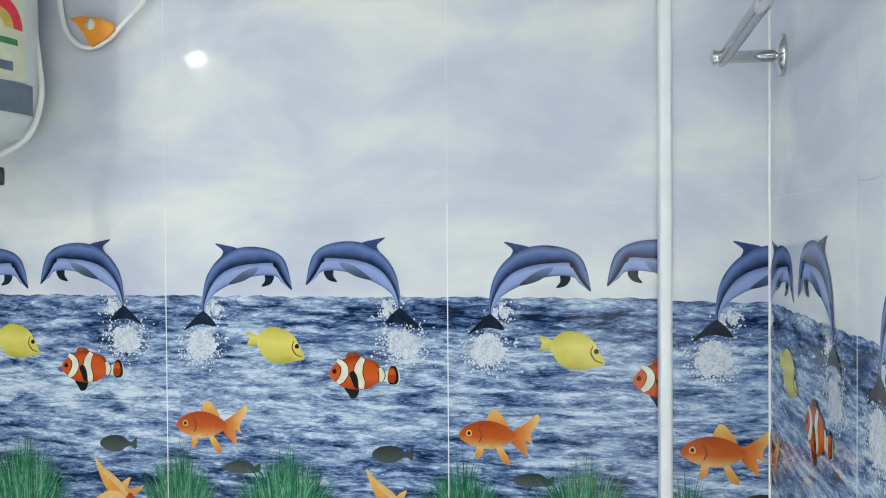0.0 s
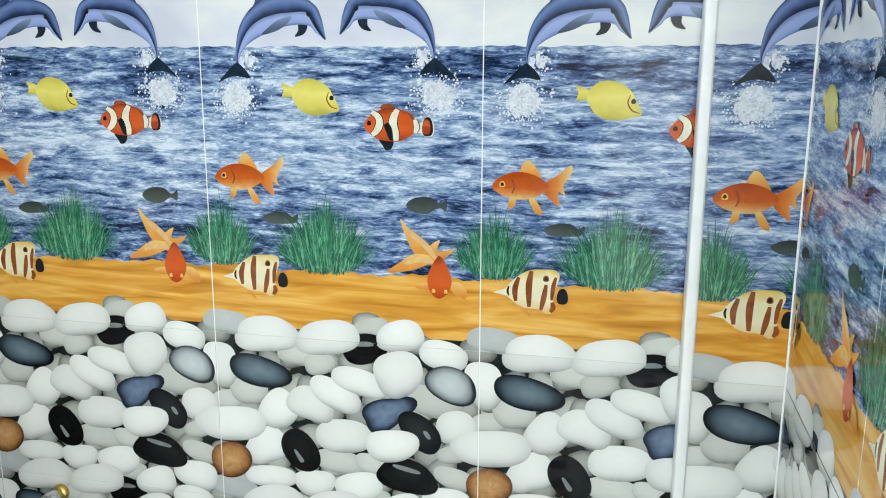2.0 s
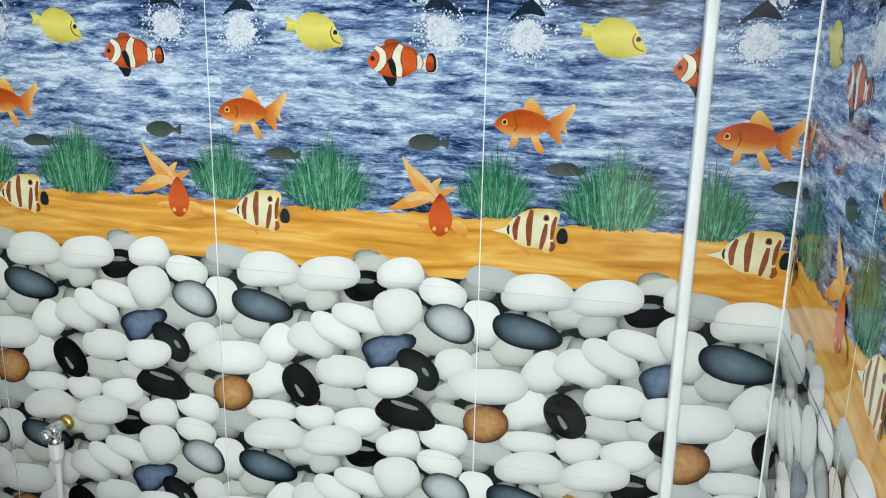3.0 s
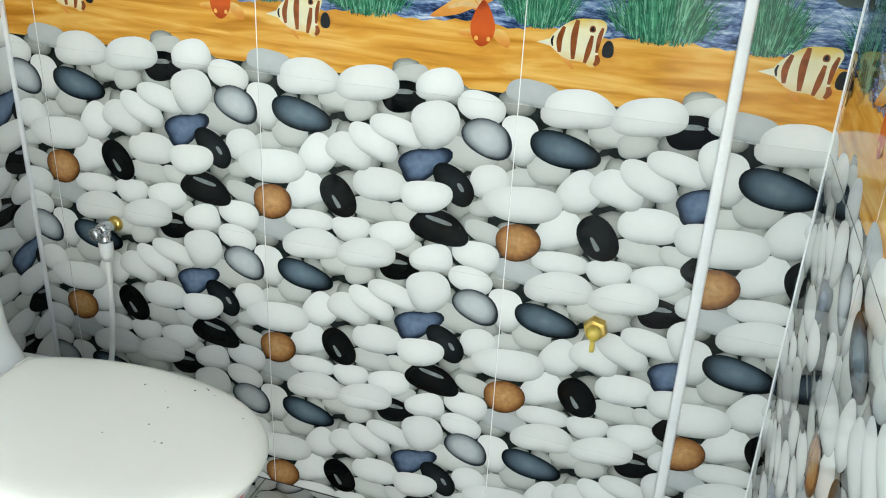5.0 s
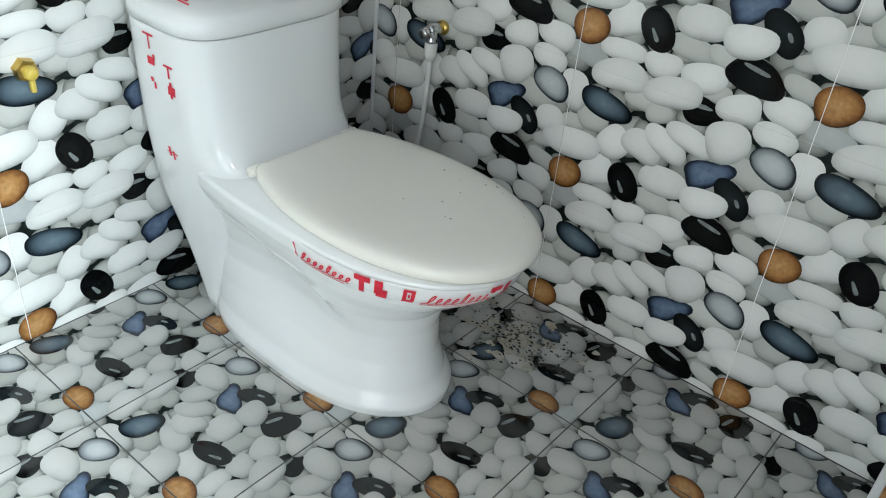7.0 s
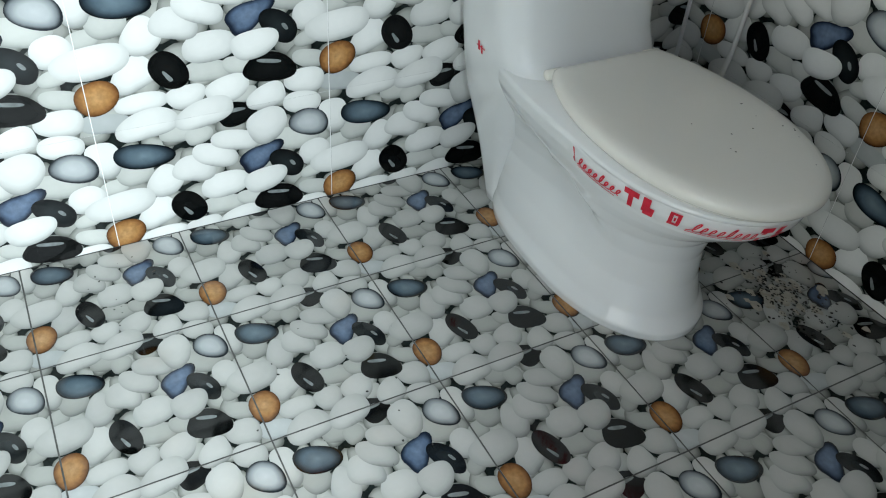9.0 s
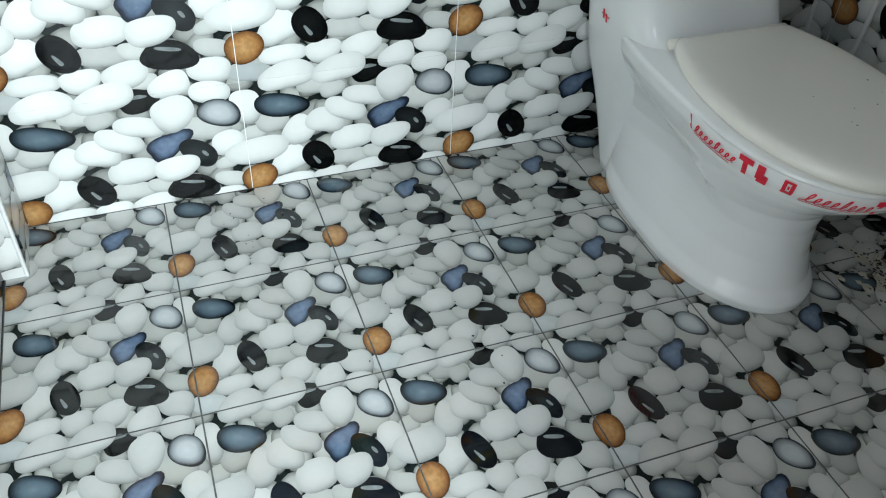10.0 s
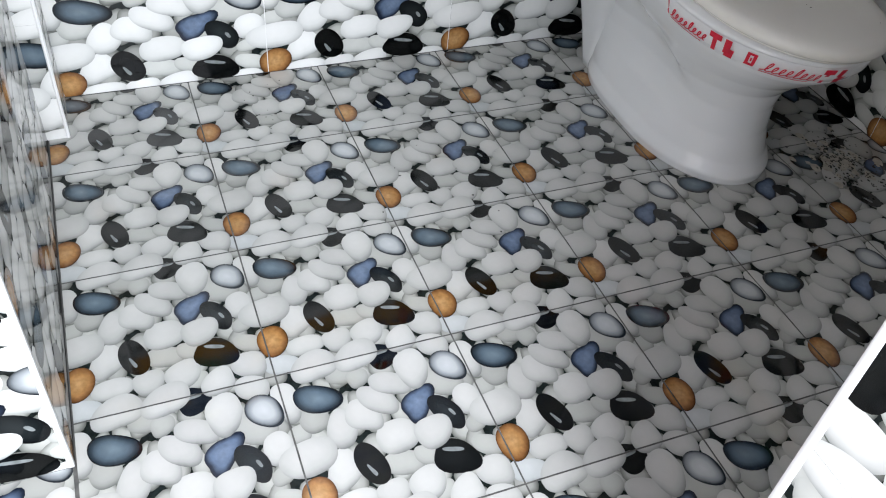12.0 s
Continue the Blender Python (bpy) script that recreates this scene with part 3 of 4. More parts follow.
def draw_clownfish(pr):
    pr.outline([(0.779, 0.159), (0.799, 0.182), (0.816, 0.202), (0.832, 0.182), (0.838, 0.149), (0.832, 0.113), (0.814, 0.106), (0.799, 0.119), (0.775, 0.132)], CREAM)
    pr.blob(0.815 * TW, 0.153 * TH, 0.0085, 0.0145, 0, INK_BLACK, random.Random(1))
    pr.blob(0.811 * TW, 0.153 * TH, 0.0062, 0.0115, 0, CLOWN, random.Random(1))
    for row in ([(0.655, 0.235), (0.659, 0.262), (0.684, 0.265), (0.701, 0.252), (0.697, 0.228)], [(0.646, 0.093), (0.659, 0.056), (0.670, 0.033), (0.690, 0.043), (0.695, 0.090)], [(0.719, 0.210), (0.728, 0.235), (0.763, 0.215), (0.770, 0.172), (0.748, 0.180)]):
        pr.outline(row, BROWN if row[0][1] > 0.2 else INK_BLACK)
    pr.outline([(0.593, 0.159), (0.613, 0.202), (0.650, 0.235), (0.697, 0.248), (0.739, 0.225), (0.765, 0.182), (0.779, 0.149), (0.763, 0.116), (0.723, 0.083), (0.686, 0.079), (0.644, 0.089), (0.608, 0.123)], CLOWN)
    for row, width in (([(0.622, 0.225), (0.644, 0.199), (0.648, 0.162), (0.637, 0.129), (0.622, 0.109)], 0.0056), ([(0.712, 0.238), (0.699, 0.202), (0.695, 0.159), (0.704, 0.116), (0.706, 0.083)], 0.0066), ([(0.771, 0.190), (0.777, 0.155), (0.772, 0.122)], 0.0042)):
        pr.stroke(row, width + 0.0014, INK_BLACK)
        pr.stroke(row, width, CREAM)
    pr.outline([(0.664, 0.159), (0.680, 0.172), (0.693, 0.136), (0.695, 0.086), (0.682, 0.089), (0.671, 0.126)], INK_BLACK)
    pr.blob(0.612 * TW, 0.168 * TH, 0.0034, 0.0036, 0, INK_BLACK, random.Random(1))


def draw_goldfish(pr):
    pr.outline([(0.126, 0.936), (0.150, 1.003), (0.181, 0.964), (0.199, 0.905), (0.162, 0.915)], GOLD_FIN)
    pr.outline([(0.210, 0.891), (0.254, 0.937), (0.292, 0.983), (0.296, 0.944), (0.270, 0.881), (0.277, 0.834), (0.254, 0.851), (0.259, 0.781), (0.237, 0.801), (0.207, 0.848)], GOLD_TAIL)
    for row in ([(0.157, 0.815), (0.175, 0.815), (0.195, 0.775), (0.204, 0.735), (0.179, 0.745)], [(0.095, 0.815), (0.115, 0.815), (0.112, 0.775), (0.092, 0.755)]):
        pr.outline(row, GOLD_FIN)
    pr.outline([(0.035, 0.874), (0.062, 0.917), (0.117, 0.944), (0.175, 0.930), (0.217, 0.891), (0.217, 0.858), (0.170, 0.815), (0.122, 0.806), (0.075, 0.822), (0.044, 0.848)], GOLD_BODY)
    pr.stroke([(0.100, 0.908), (0.110, 0.870), (0.102, 0.836)], 0.0015, BROWN)
    pr.blob(0.069 * TW, 0.880 * TH, 0.0045, 0.0047, 0, AMBER, random.Random(1))
    pr.blob(0.069 * TW, 0.880 * TH, 0.0026, 0.0028, 0, INK_BLACK, random.Random(1))


def draw_bannerfish(pr):
    pr.outline([(0.044, 0.325), (0.088, 0.348), (0.092, 0.311)], CREAM, False)
    pr.outline([(0.119, 0.300), (0.150, 0.268), (0.175, 0.209), (0.157, 0.222), (0.128, 0.260)], GOLD_FIN)
    pr.blob(0.279 * TW, 0.320 * TH, 0.0085, 0.0125, 0, INK_BLACK, random.Random(1))
    pr.outline([(0.084, 0.334), (0.113, 0.397), (0.162, 0.447), (0.212, 0.457), (0.254, 0.454), (0.268, 0.424), (0.257, 0.368), (0.248, 0.315), (0.252, 0.252), (0.230, 0.228), (0.201, 0.248), (0.150, 0.255), (0.108, 0.291)], BANNER)
    for row, width in (([(0.131, 0.411), (0.119, 0.348), (0.122, 0.285)], 0.0044), ([(0.173, 0.447), (0.166, 0.368), (0.168, 0.258)], 0.0050), ([(0.224, 0.380), (0.217, 0.311), (0.208, 0.245)], 0.0042), ([(0.256, 0.420), (0.248, 0.370), (0.243, 0.300)], 0.0034), ([(0.245, 0.290), (0.249, 0.262), (0.240, 0.238)], 0.0040)):
        pr.stroke(row, width, BROWN)
    pr.blob(0.223 * TW, 0.410 * TH, 0.0046, 0.0050, 0, BROWN, random.Random(1))
    pr.blob(0.223 * TW, 0.410 * TH, 0.0028, 0.0032, 0, INK_BLACK, random.Random(1))
    pr.stroke([(0.098, 0.362), (0.094, 0.338), (0.098, 0.312)], 0.0018, INK_BLACK)


def draw_diving_goldfish(pr):
    pr.outline([(0.719, 0.685), (0.748, 0.636), (0.788, 0.596), (0.821, 0.550), (0.852, 0.477), (0.830, 0.447), (0.790, 0.483), (0.759, 0.526), (0.732, 0.616)], GOLD_FIN)
    pr.outline([(0.670, 0.397), (0.721, 0.460), (0.770, 0.503), (0.823, 0.497), (0.832, 0.467), (0.805, 0.444), (0.754, 0.414)], GOLD_FIN)
    pr.outline([(0.819, 0.543), (0.858, 0.583), (0.847, 0.526), (0.878, 0.526), (0.909, 0.543), (0.885, 0.500), (0.852, 0.477), (0.825, 0.490)], GOLD_FIN)
    pr.outline([(0.821, 0.354), (0.772, 0.344), (0.779, 0.321), (0.823, 0.318)], GOLD_FIN)
    pr.outline([(0.894, 0.361), (0.929, 0.361), (0.954, 0.315), (0.945, 0.278), (0.905, 0.311)], GOLD_FIN)
    pr.stroke([(0.755, 0.605), (0.805, 0.555), (0.845, 0.480)], 0.0050, GOLD_BODY)
    pr.stroke([(0.735, 0.450), (0.790, 0.475), (0.850, 0.460)], 0.0040, GOLD_BODY)
    pr.outline([(0.856, 0.500), (0.889, 0.427), (0.900, 0.361), (0.885, 0.301), (0.856, 0.272), (0.830, 0.295), (0.814, 0.354), (0.823, 0.424)], CLOWN)
    for u in (0.836, 0.879):
        pr.blob(u * TW, 0.312 * TH, 0.0030, 0.0034, 0, AMBER, random.Random(1))


def design(kind):
    rng = random.Random(11)
    if kind == "pebble":
        pr = Print(GAP)
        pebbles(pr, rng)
    elif kind == "floor":
        pr = Print(GAP)
        pebbles(pr, rng, 9.0, False, SHADED, SHADED_DIM, FLOOR_STONES)
    elif kind == "cloud":
        pr = Print(CLOUD)
    elif kind == "leap":
        pr = Print(CLOUD)
        pr.level += 1
        n = 60
        for i in range(n):
            a, b = i / n * TW, (i + 1) / n * TW
            ya, yb = (TH * (0.545 + 0.003 * math.sin(k * 1.3) + 0.003 * math.sin(k * 0.41)) for k in (i, i + 1))
            pr.face([(a, 0), (b, 0), (b, yb), (a, ya)], SEA)
        leaper(pr, False)
        leaper(pr, True)
        draw_tang(pr)
        draw_clownfish(pr)
    else:
        pr = Print(SEA)
        pr.level += 1
        pr.face([(0, 0), (TW, 0), (TW, TH * 0.07), (0, TH * 0.07)], GAP)
        pr.level += 1
        pr.face([(0, TH * 0.05), (TW, TH * 0.05), (TW, TH * 0.45), (0, TH * 0.45)], SAND)
        pr.level += 1
        n = 50
        for i in range(n):
            a, b = i / n * TW, (i + 1) / n * TW
            lo = [TH * (0.385 + 0.010 * math.sin(k * 0.35) + 0.006 * math.sin(k * 1.7)) for k in (i, i + 1)]
            pr.face([(a, lo[0]), (b, lo[1]), (b, TH), (a, TH)], SEA)
        pebbles(pr, rng, 0.105, True)
        pr.outline([(0.739, 0.758), (0.770, 0.795), (0.823, 0.800), (0.858, 0.768), (0.881, 0.791), (0.878, 0.732), (0.854, 0.748), (0.812, 0.715), (0.763, 0.722)], REEF)
        pr.outline([(0.210, 0.659), (0.246, 0.689), (0.299, 0.692), (0.323, 0.669), (0.343, 0.685), (0.338, 0.642), (0.290, 0.629), (0.237, 0.629)], REEF)
        tuft(pr, 0.045 * TW, 0.385 * TH, 0.125, 0.128, random.Random(3))
        tuft(pr, 1.045 * TW, 0.385 * TH, 0.125, 0.128, random.Random(3))
        tuft(pr, 0.44 * TW, 0.36 * TH, 0.16, 0.150, random.Random(4))
        draw_goldfish(pr)
        draw_bannerfish(pr)
        draw_diving_goldfish(pr)
    return pr


DESIGNS = {kind: design(kind) for kind in ("pebble", "floor", "sand", "leap", "cloud")}
TILE_MESHES = {}


def cut(poly, axis, limit, keep_above):
    """The part of a polygon on one side of a line; its corners carry their print place with them."""
    out = []
    for a, b in zip(poly, [*poly[1:], poly[0]]):
        da, db = (a[axis] - limit, b[axis] - limit) if keep_above else (limit - a[axis], limit - b[axis])
        if da >= 0:
            out.append(a)
        if (da > 0) != (db > 0) and da != db:
            t = da / (da - db)
            out.append(tuple(p + (q - p) * t for p, q in zip(a, b)))
    return out


def tile_mesh(kind, u0, u1, v0, v1, wide, gap_u=GAPW, gap_v=GAPH, edge=None):
    """A tile, whole or cut, lying in x and y with its corner at the origin; wide: its full width."""
    key = (kind, round(u0, 3), round(u1, 3), round(v0, 3), round(v1, 3), wide)
    if key in TILE_MESHES:
        return TILE_MESHES[key]
    pr = DESIGNS[kind]
    mats = [pr.base, edge or WALL_GROUT]
    if kind == "cloud":
        gap_u = 0.0002
    x0, x1, y0, y1 = u0 * TW + gap_u, u1 * TW - gap_u, v0 * TH + gap_v, v1 * TH - gap_v
    sx = wide / TW
    verts, faces, slots, uvs = [], [], [], []

    def add(poly, z, mat):
        if mat not in mats:
            mats.append(mat)
        first = len(verts)
        verts.extend(((p[0] - u0 * TW) * sx, p[1] - v0 * TH, z) for p in poly)
        faces.append(tuple(range(first, first + len(poly))))
        slots.append(mats.index(mat))
        uvs.extend((p[2], p[3]) for p in poly)
    flat = [(x0, y0, 0, 0), (x1, y0, 0, 0), (x1, y1, 0, 0), (x0, y1, 0, 0)]
    add(flat, 0.0, pr.base)
    for a, b in zip(flat, [*flat[1:], flat[0]]):
        first = len(verts)
        verts.extend(((p[0] - u0 * TW) * sx, p[1] - v0 * TH, z) for p, z in ((a, 0), (a, -0.006), (b, -0.006), (b, 0)))
        faces.append(tuple(range(first, first + 4)))
        slots.append(1)
        uvs.extend([(0, 0)] * 4)
    for poly, mat, level in pr.faces:
        for axis, limit, above in ((0, x0, True), (0, x1, False), (1, y0, True), (1, y1, False)):
            poly = cut(poly, axis, limit, above)
            if len(poly) < 3:
                break
        else:
            add(poly, 0.00002 + level * STEP, mat)
    me = bpy.data.meshes.new("tile")
    me.from_pydata(verts, [], faces)
    layer = me.uv_layers.new(name="UVMap")
    layer.data.foreach_set("uv", [c for uv in uvs for c in uv])
    me.polygons.foreach_set("material_index", slots)
    for m in mats:
        me.materials.append(m)
    me.update()
    # weld each shape, so that it is one island
    bm = bmesh.new()
    bm.from_mesh(me)
    bmesh.ops.remove_doubles(bm, verts=bm.verts[:], dist=0.000003)
    bm.to_mesh(me)
    bm.free()
    TILE_MESHES[key] = me
    return me


def spans(start, end, joint, size):
    """(from, to, share from, share to) of the pieces between two ends, cut at the joints."""
    k = math.floor((start - joint) / size + 1e-6)
    out = []
    while joint + k * size < end - 1e-6:
        a, b = max(start, joint + k * size), min(end, joint + (k + 1) * size)
        if b - a > 0.004:
            out.append((a, b, (a - joint) / size - k, (b - joint) / size - k))
        k += 1
    return out


ROW0 = 0.258 - TH              # foot of the lowest, cut row
FLOOR_GAP = 0.0008


def row_kind(z):
    return "pebble" if z < 0.85 else "sand" if z < 1.15 else "leap" if z < 1.45 else "cloud"


def tile_wall(parent, origin, along, start, end, joint, z0, z1, label=""):
    """Rows of tiles on an upright wall. origin: the wall's surface where the run is 0; along: the way of the run."""
    ux, uy = along
    turn = Matrix(((ux, 0, uy, 0), (uy, 0, -ux, 0), (0, 1, 0, 0), (0, 0, 0, 1)))
    for z_a, z_b, v0, v1 in spans(z0, z1, ROW0, TH):
        for a, b, u0, u1 in spans(start, end, joint, TW):
            ob = new("tile", tile_mesh(row_kind((z_a + z_b) / 2), u0, u1, v0, v1, TW))
            ob.matrix_world = Matrix.Translation((origin[0] + ux * a, origin[1] + uy * a, z_a)) @ turn
            ob.parent = parent


# ---- the room: walls, floor, ceiling ----
XB, YC, XD = -0.645, -1.785, 0.854      # toilet wall, doorway wall, right wall
YD = -1.178                             # where the right wall ends
XC = 0.31                               # where the doorway wall ends
TOP = 2.42
BACK = 0.0004                           # grout lies this far behind the glaze
XE = 1.46


def wall(name, x0, y0, x1, y1, z0=-0.02, z1=TOP, mat=WALL_GROUT):
    ob = part(name, box_bm(x0, y0, z0, x1, y1, z1), mat, smooth=False)
    return tagged(ob, "", "", "", "structure")


north = wall("wall_north", XB - 0.2, BACK, XE + 0.1, 0.14)
tagged(north, "glazed wall tiles printed with sea above white pebbles", "wall")
tile_wall(north, (0, 0), (1, 0), XB, 0.716, -0.043, FLOOR_GAP, TOP)

west = wall("wall_west", XB - 0.14, YC - 0.15, XB - BACK, BACK)
tagged(west, "glazed wall tiles printed with white and black pebbles", "wall")
tile_wall(west, (XB, 0), (0, 1), -1.742, -0.137, -0.843, FLOOR_GAP, TOP)

corner_box = wall("wall_corner_box", XB - 0.01, -0.135 + BACK, -0.565 - BACK, 0.05)
tagged(corner_box, "shallow tiled pipe casing in the corner behind the toilet", "wall")
tile_wall(corner_box, (-0.565, 0), (0, 1), -0.135, 0.0, -0.135 - 0.2, FLOOR_GAP, TOP)
tile_wall(corner_box, (0, -0.135), (1, 0), XB, -0.567, -0.70, FLOOR_GAP, TOP)

box_east = wall("wall_north_step", 0.716, -0.052 + BACK, XD + 0.02, 0.05)
tagged(box_east, "shallow tiled wall step with white edge strip", "wall")
tile_wall(box_east, (0, -0.052), (1, 0), 0.727, XD, 0.722, FLOOR_GAP, TOP)

east = wall("wall_east", XD + BACK, YD + BACK, XD + 0.15, 0.02)
tagged(east, "glossy tiled wall printed with sea and pebbles", "wall")
tile_wall(east, (XD, 0), (0, -1), 0.052, -YD - 0.006, 0.43, FLOOR_GAP, TOP)
tile_wall(east, (0, YD), (1, 0), XD + 0.006, XD + 0.15, XD - 0.148, FLOOR_GAP, TOP)

south = wall("wall_south", XB - 0.14, YC - 0.26, XC - BACK, YC - BACK)
tagged(south, "glossy tiled wall beside the doorway printed with pebbles", "wall")
tile_wall(south, (0, YC), (-1, 0), -XC + 0.006, 0.493, -XC, FLOOR_GAP, TOP)
tile_wall(south, (XC, 0), (0, 1), YC - 0.26, YC - 0.006, YC - 0.40, FLOOR_GAP, TOP)

pier = wall("wall_corner_pier", XB - 0.01, YC - 0.05, -0.493 - BACK, -1.742 - BACK)
tagged(pier, "tiled corner pier with pale edge strip", "wall")
tile_wall(pier, (-0.493, 0), (0, 1), YC, -1.746, -1.742 - 0.10, FLOOR_GAP, TOP)
tile_wall(pier, (0, -1.742), (-1, 0), 0.497, -XB, 0.497 - 0.15, FLOOR_GAP, TOP)

# unseen walls added to close the lobby, grey to dim reflections; two sides stay open for the lamps
YS = -2.35
lobby_north = wall("wall_lobby_north", XD + 0.15, YD, XE + 0.1, YD + 0.1, mat=UNSEEN_GREY)
lobby_east = wall("wall_lobby_east", XE, YS, XE + 0.1, YD, 2.06, TOP, UNSEEN_GREY)
lobby_south = wall("wall_lobby_south", XC, YS - 0.1, XE + 0.1, YS, 2.06, TOP, UNSEEN_GREY)
lobby_west = wall("wall_lobby_west", XB - 0.14, YS - 0.1, XC, YC - 0.26, mat=UNSEEN_GREY)
lobby_post = wall("wall_lobby_post", XE - 0.04, YS - 0.1, XE + 0.1, YS + 0.1, -0.02, 2.06, UNSEEN_GREY)
# The ceiling is out of view; its grey keeps light off the floor
ceiling = tagged(part("ceiling", box_bm(XB - 0.2, -2.45, TOP, XE + 0.1, 0.14, TOP + 0.1), UNSEEN_GREY, smooth=False), "unseen ceiling, grey to cut bounced light", "ceiling", "", "structure")

floor = tagged(part("floor", box_bm(XB - 0.14, -2.45, -0.1, XE + 0.1, BACK, -BACK), FLOOR_GROUT, smooth=False), "glossy floor tiles printed with pebbles, dark joints", "floor", "", "structure")
ground = tagged(part("ground", box_bm(-30, -30, -0.24, 30, 30, -0.12), UNSEEN_GREY, smooth=False), "plain grey ground outside the doorway, out of view", "ground", "", "structure")

FJX, FJY, FT = -0.3675, -1.480, 0.302


def floor_tiles(x0, x1, y0, y1):
    turn = Matrix(((0, -1, 0, 0), (1, 0, 0, 0), (0, 0, 1, 0), (0, 0, 0, 1)))
    for xa, xb, s0, s1 in spans(-x1, -x0, -FJX, FT):
        for ya, yb, u0, u1 in spans(y0, y1, FJY, FT):
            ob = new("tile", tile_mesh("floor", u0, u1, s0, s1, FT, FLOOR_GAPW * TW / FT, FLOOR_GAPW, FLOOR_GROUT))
            ob.matrix_world = Matrix.Translation((-xa, ya, 0)) @ turn
            ob.parent = floor


floor_tiles(XB, XD, YD, -0.002)
floor_tiles(XB, XE, YC, YD)
floor_tiles(XC, XE, YS, YC)


# the dark joint where the floor meets the walls
JW, JH = 0.0022, 0.0016
for x0, y0, x1, y1 in ((-0.565, -JW, 0.716, 0.0), (XB, -1.742, XB + JW, -0.135), (XB, -0.135 - JW, -0.565, -0.135), (-0.565, -0.135, -0.565 + JW, -JW), (0.727, -0.052 - JW, XD - JW, -0.052), (XD - JW, YD, XD, -0.052), (-0.493, YC, XC, YC + JW)):
    tagged(part("floor_joint", box_bm(x0, y0, -0.002, x1, y1, JH), JOINT_DARK, smooth=False), "thin dark joint along the foot of the wall", "joint", "", "structure")


# white strips on the outer corners
def strip(name, x0, y0, x1, y1, label):
    ob = part(name, box_bm(x0, y0, 0.0, x1, y1, TOP, 0.002), TRIM_WHITE)
    return tagged(ob, label, "trim", "", "structure")


strip("trim_step", 0.7115, -0.0565, 0.727, 0.0, "white plastic edge strip on a tiled corner")
strip("trim_corner_box", -0.566, -0.007, -0.557, 0.0005, "thin white grout strip in the tiled corner")
strip("trim_pier", -0.4985, -1.7465, -0.4905, -1.7395, "white edge strip on the tiled pier")
strip("trim_east_end", XD - 0.002, YD - 0.002, XD + 0.007, YD + 0.007, "white edge strip at the end of the tiled wall")
strip("trim_east_corner", XD - 0.003, -0.0552, XD + 0.001, -0.0515, "white grout line in the tiled corner")
strip("trim_south_end", XC - 0.007, YC - 0.007, XC + 0.002, YC + 0.002, "white edge strip beside the doorway")


# ---- toilet ----
TY = -0.415


def egg(xb, xf, xc, hw, z, seg=64, back=3.2, front=2.05):
    ring = []
    for k in range(seg):
        a = 2 * math.pi * k / seg
        c, s = math.cos(a), math.sin(a)
        n = front if c > 0 else back
        reach = (xf - xc) if c > 0 else (xc - xb)
        ring.append(Vector((xc + math.copysign(abs(c) ** (2 / n), c) * reach, math.copysign(abs(s) ** (2 / n), s) * hw, z)))
    return ring


def rounded(xb, xf, hw, z, n=5.0, seg=64):
    ring = []
    xc, a = (xb + xf) / 2, (xf - xb) / 2
    for k in range(seg):
        t = 2 * math.pi * k / seg
        c, s = math.cos(t), math.sin(t)
        ring.append(Vector((xc + math.copysign(abs(c) ** (2 / n), c) * a, math.copysign(abs(s) ** (2 / n), s) * hw, z)))
    return ring


PAN = [
    (0.000, -0.520, 0.026, -0.22, 0.152), (0.018, -0.522, 0.028, -0.22, 0.154), (0.032, -0.525, 0.020, -0.22, 0.147), (0.045, -0.530, 0.010, -0.22, 0.140),
    (0.100, -0.545, -0.006, -0.22, 0.128), (0.160, -0.570, -0.010, -0.21, 0.122), (0.205, -0.588, 0.000, -0.20, 0.126), (0.245, -0.600, 0.035, -0.17, 0.140),
    (0.280, -0.600, 0.080, -0.14, 0.157), (0.310, -0.600, 0.118, -0.12, 0.170), (0.335, -0.600, 0.140, -0.12, 0.179), (0.360, -0.600, 0.148, -0.12, 0.183), (0.369, -0.600, 0.144, -0.12, 0.179),
]


def pan_row(z):
    for a, b in zip(PAN, PAN[1:]):
        if a[0] <= z <= b[0]:
            t = (z - a[0]) / (b[0] - a[0])
            return [p + (q - p) * t for p, q in zip(a, b)]
    return list(PAN[-1])


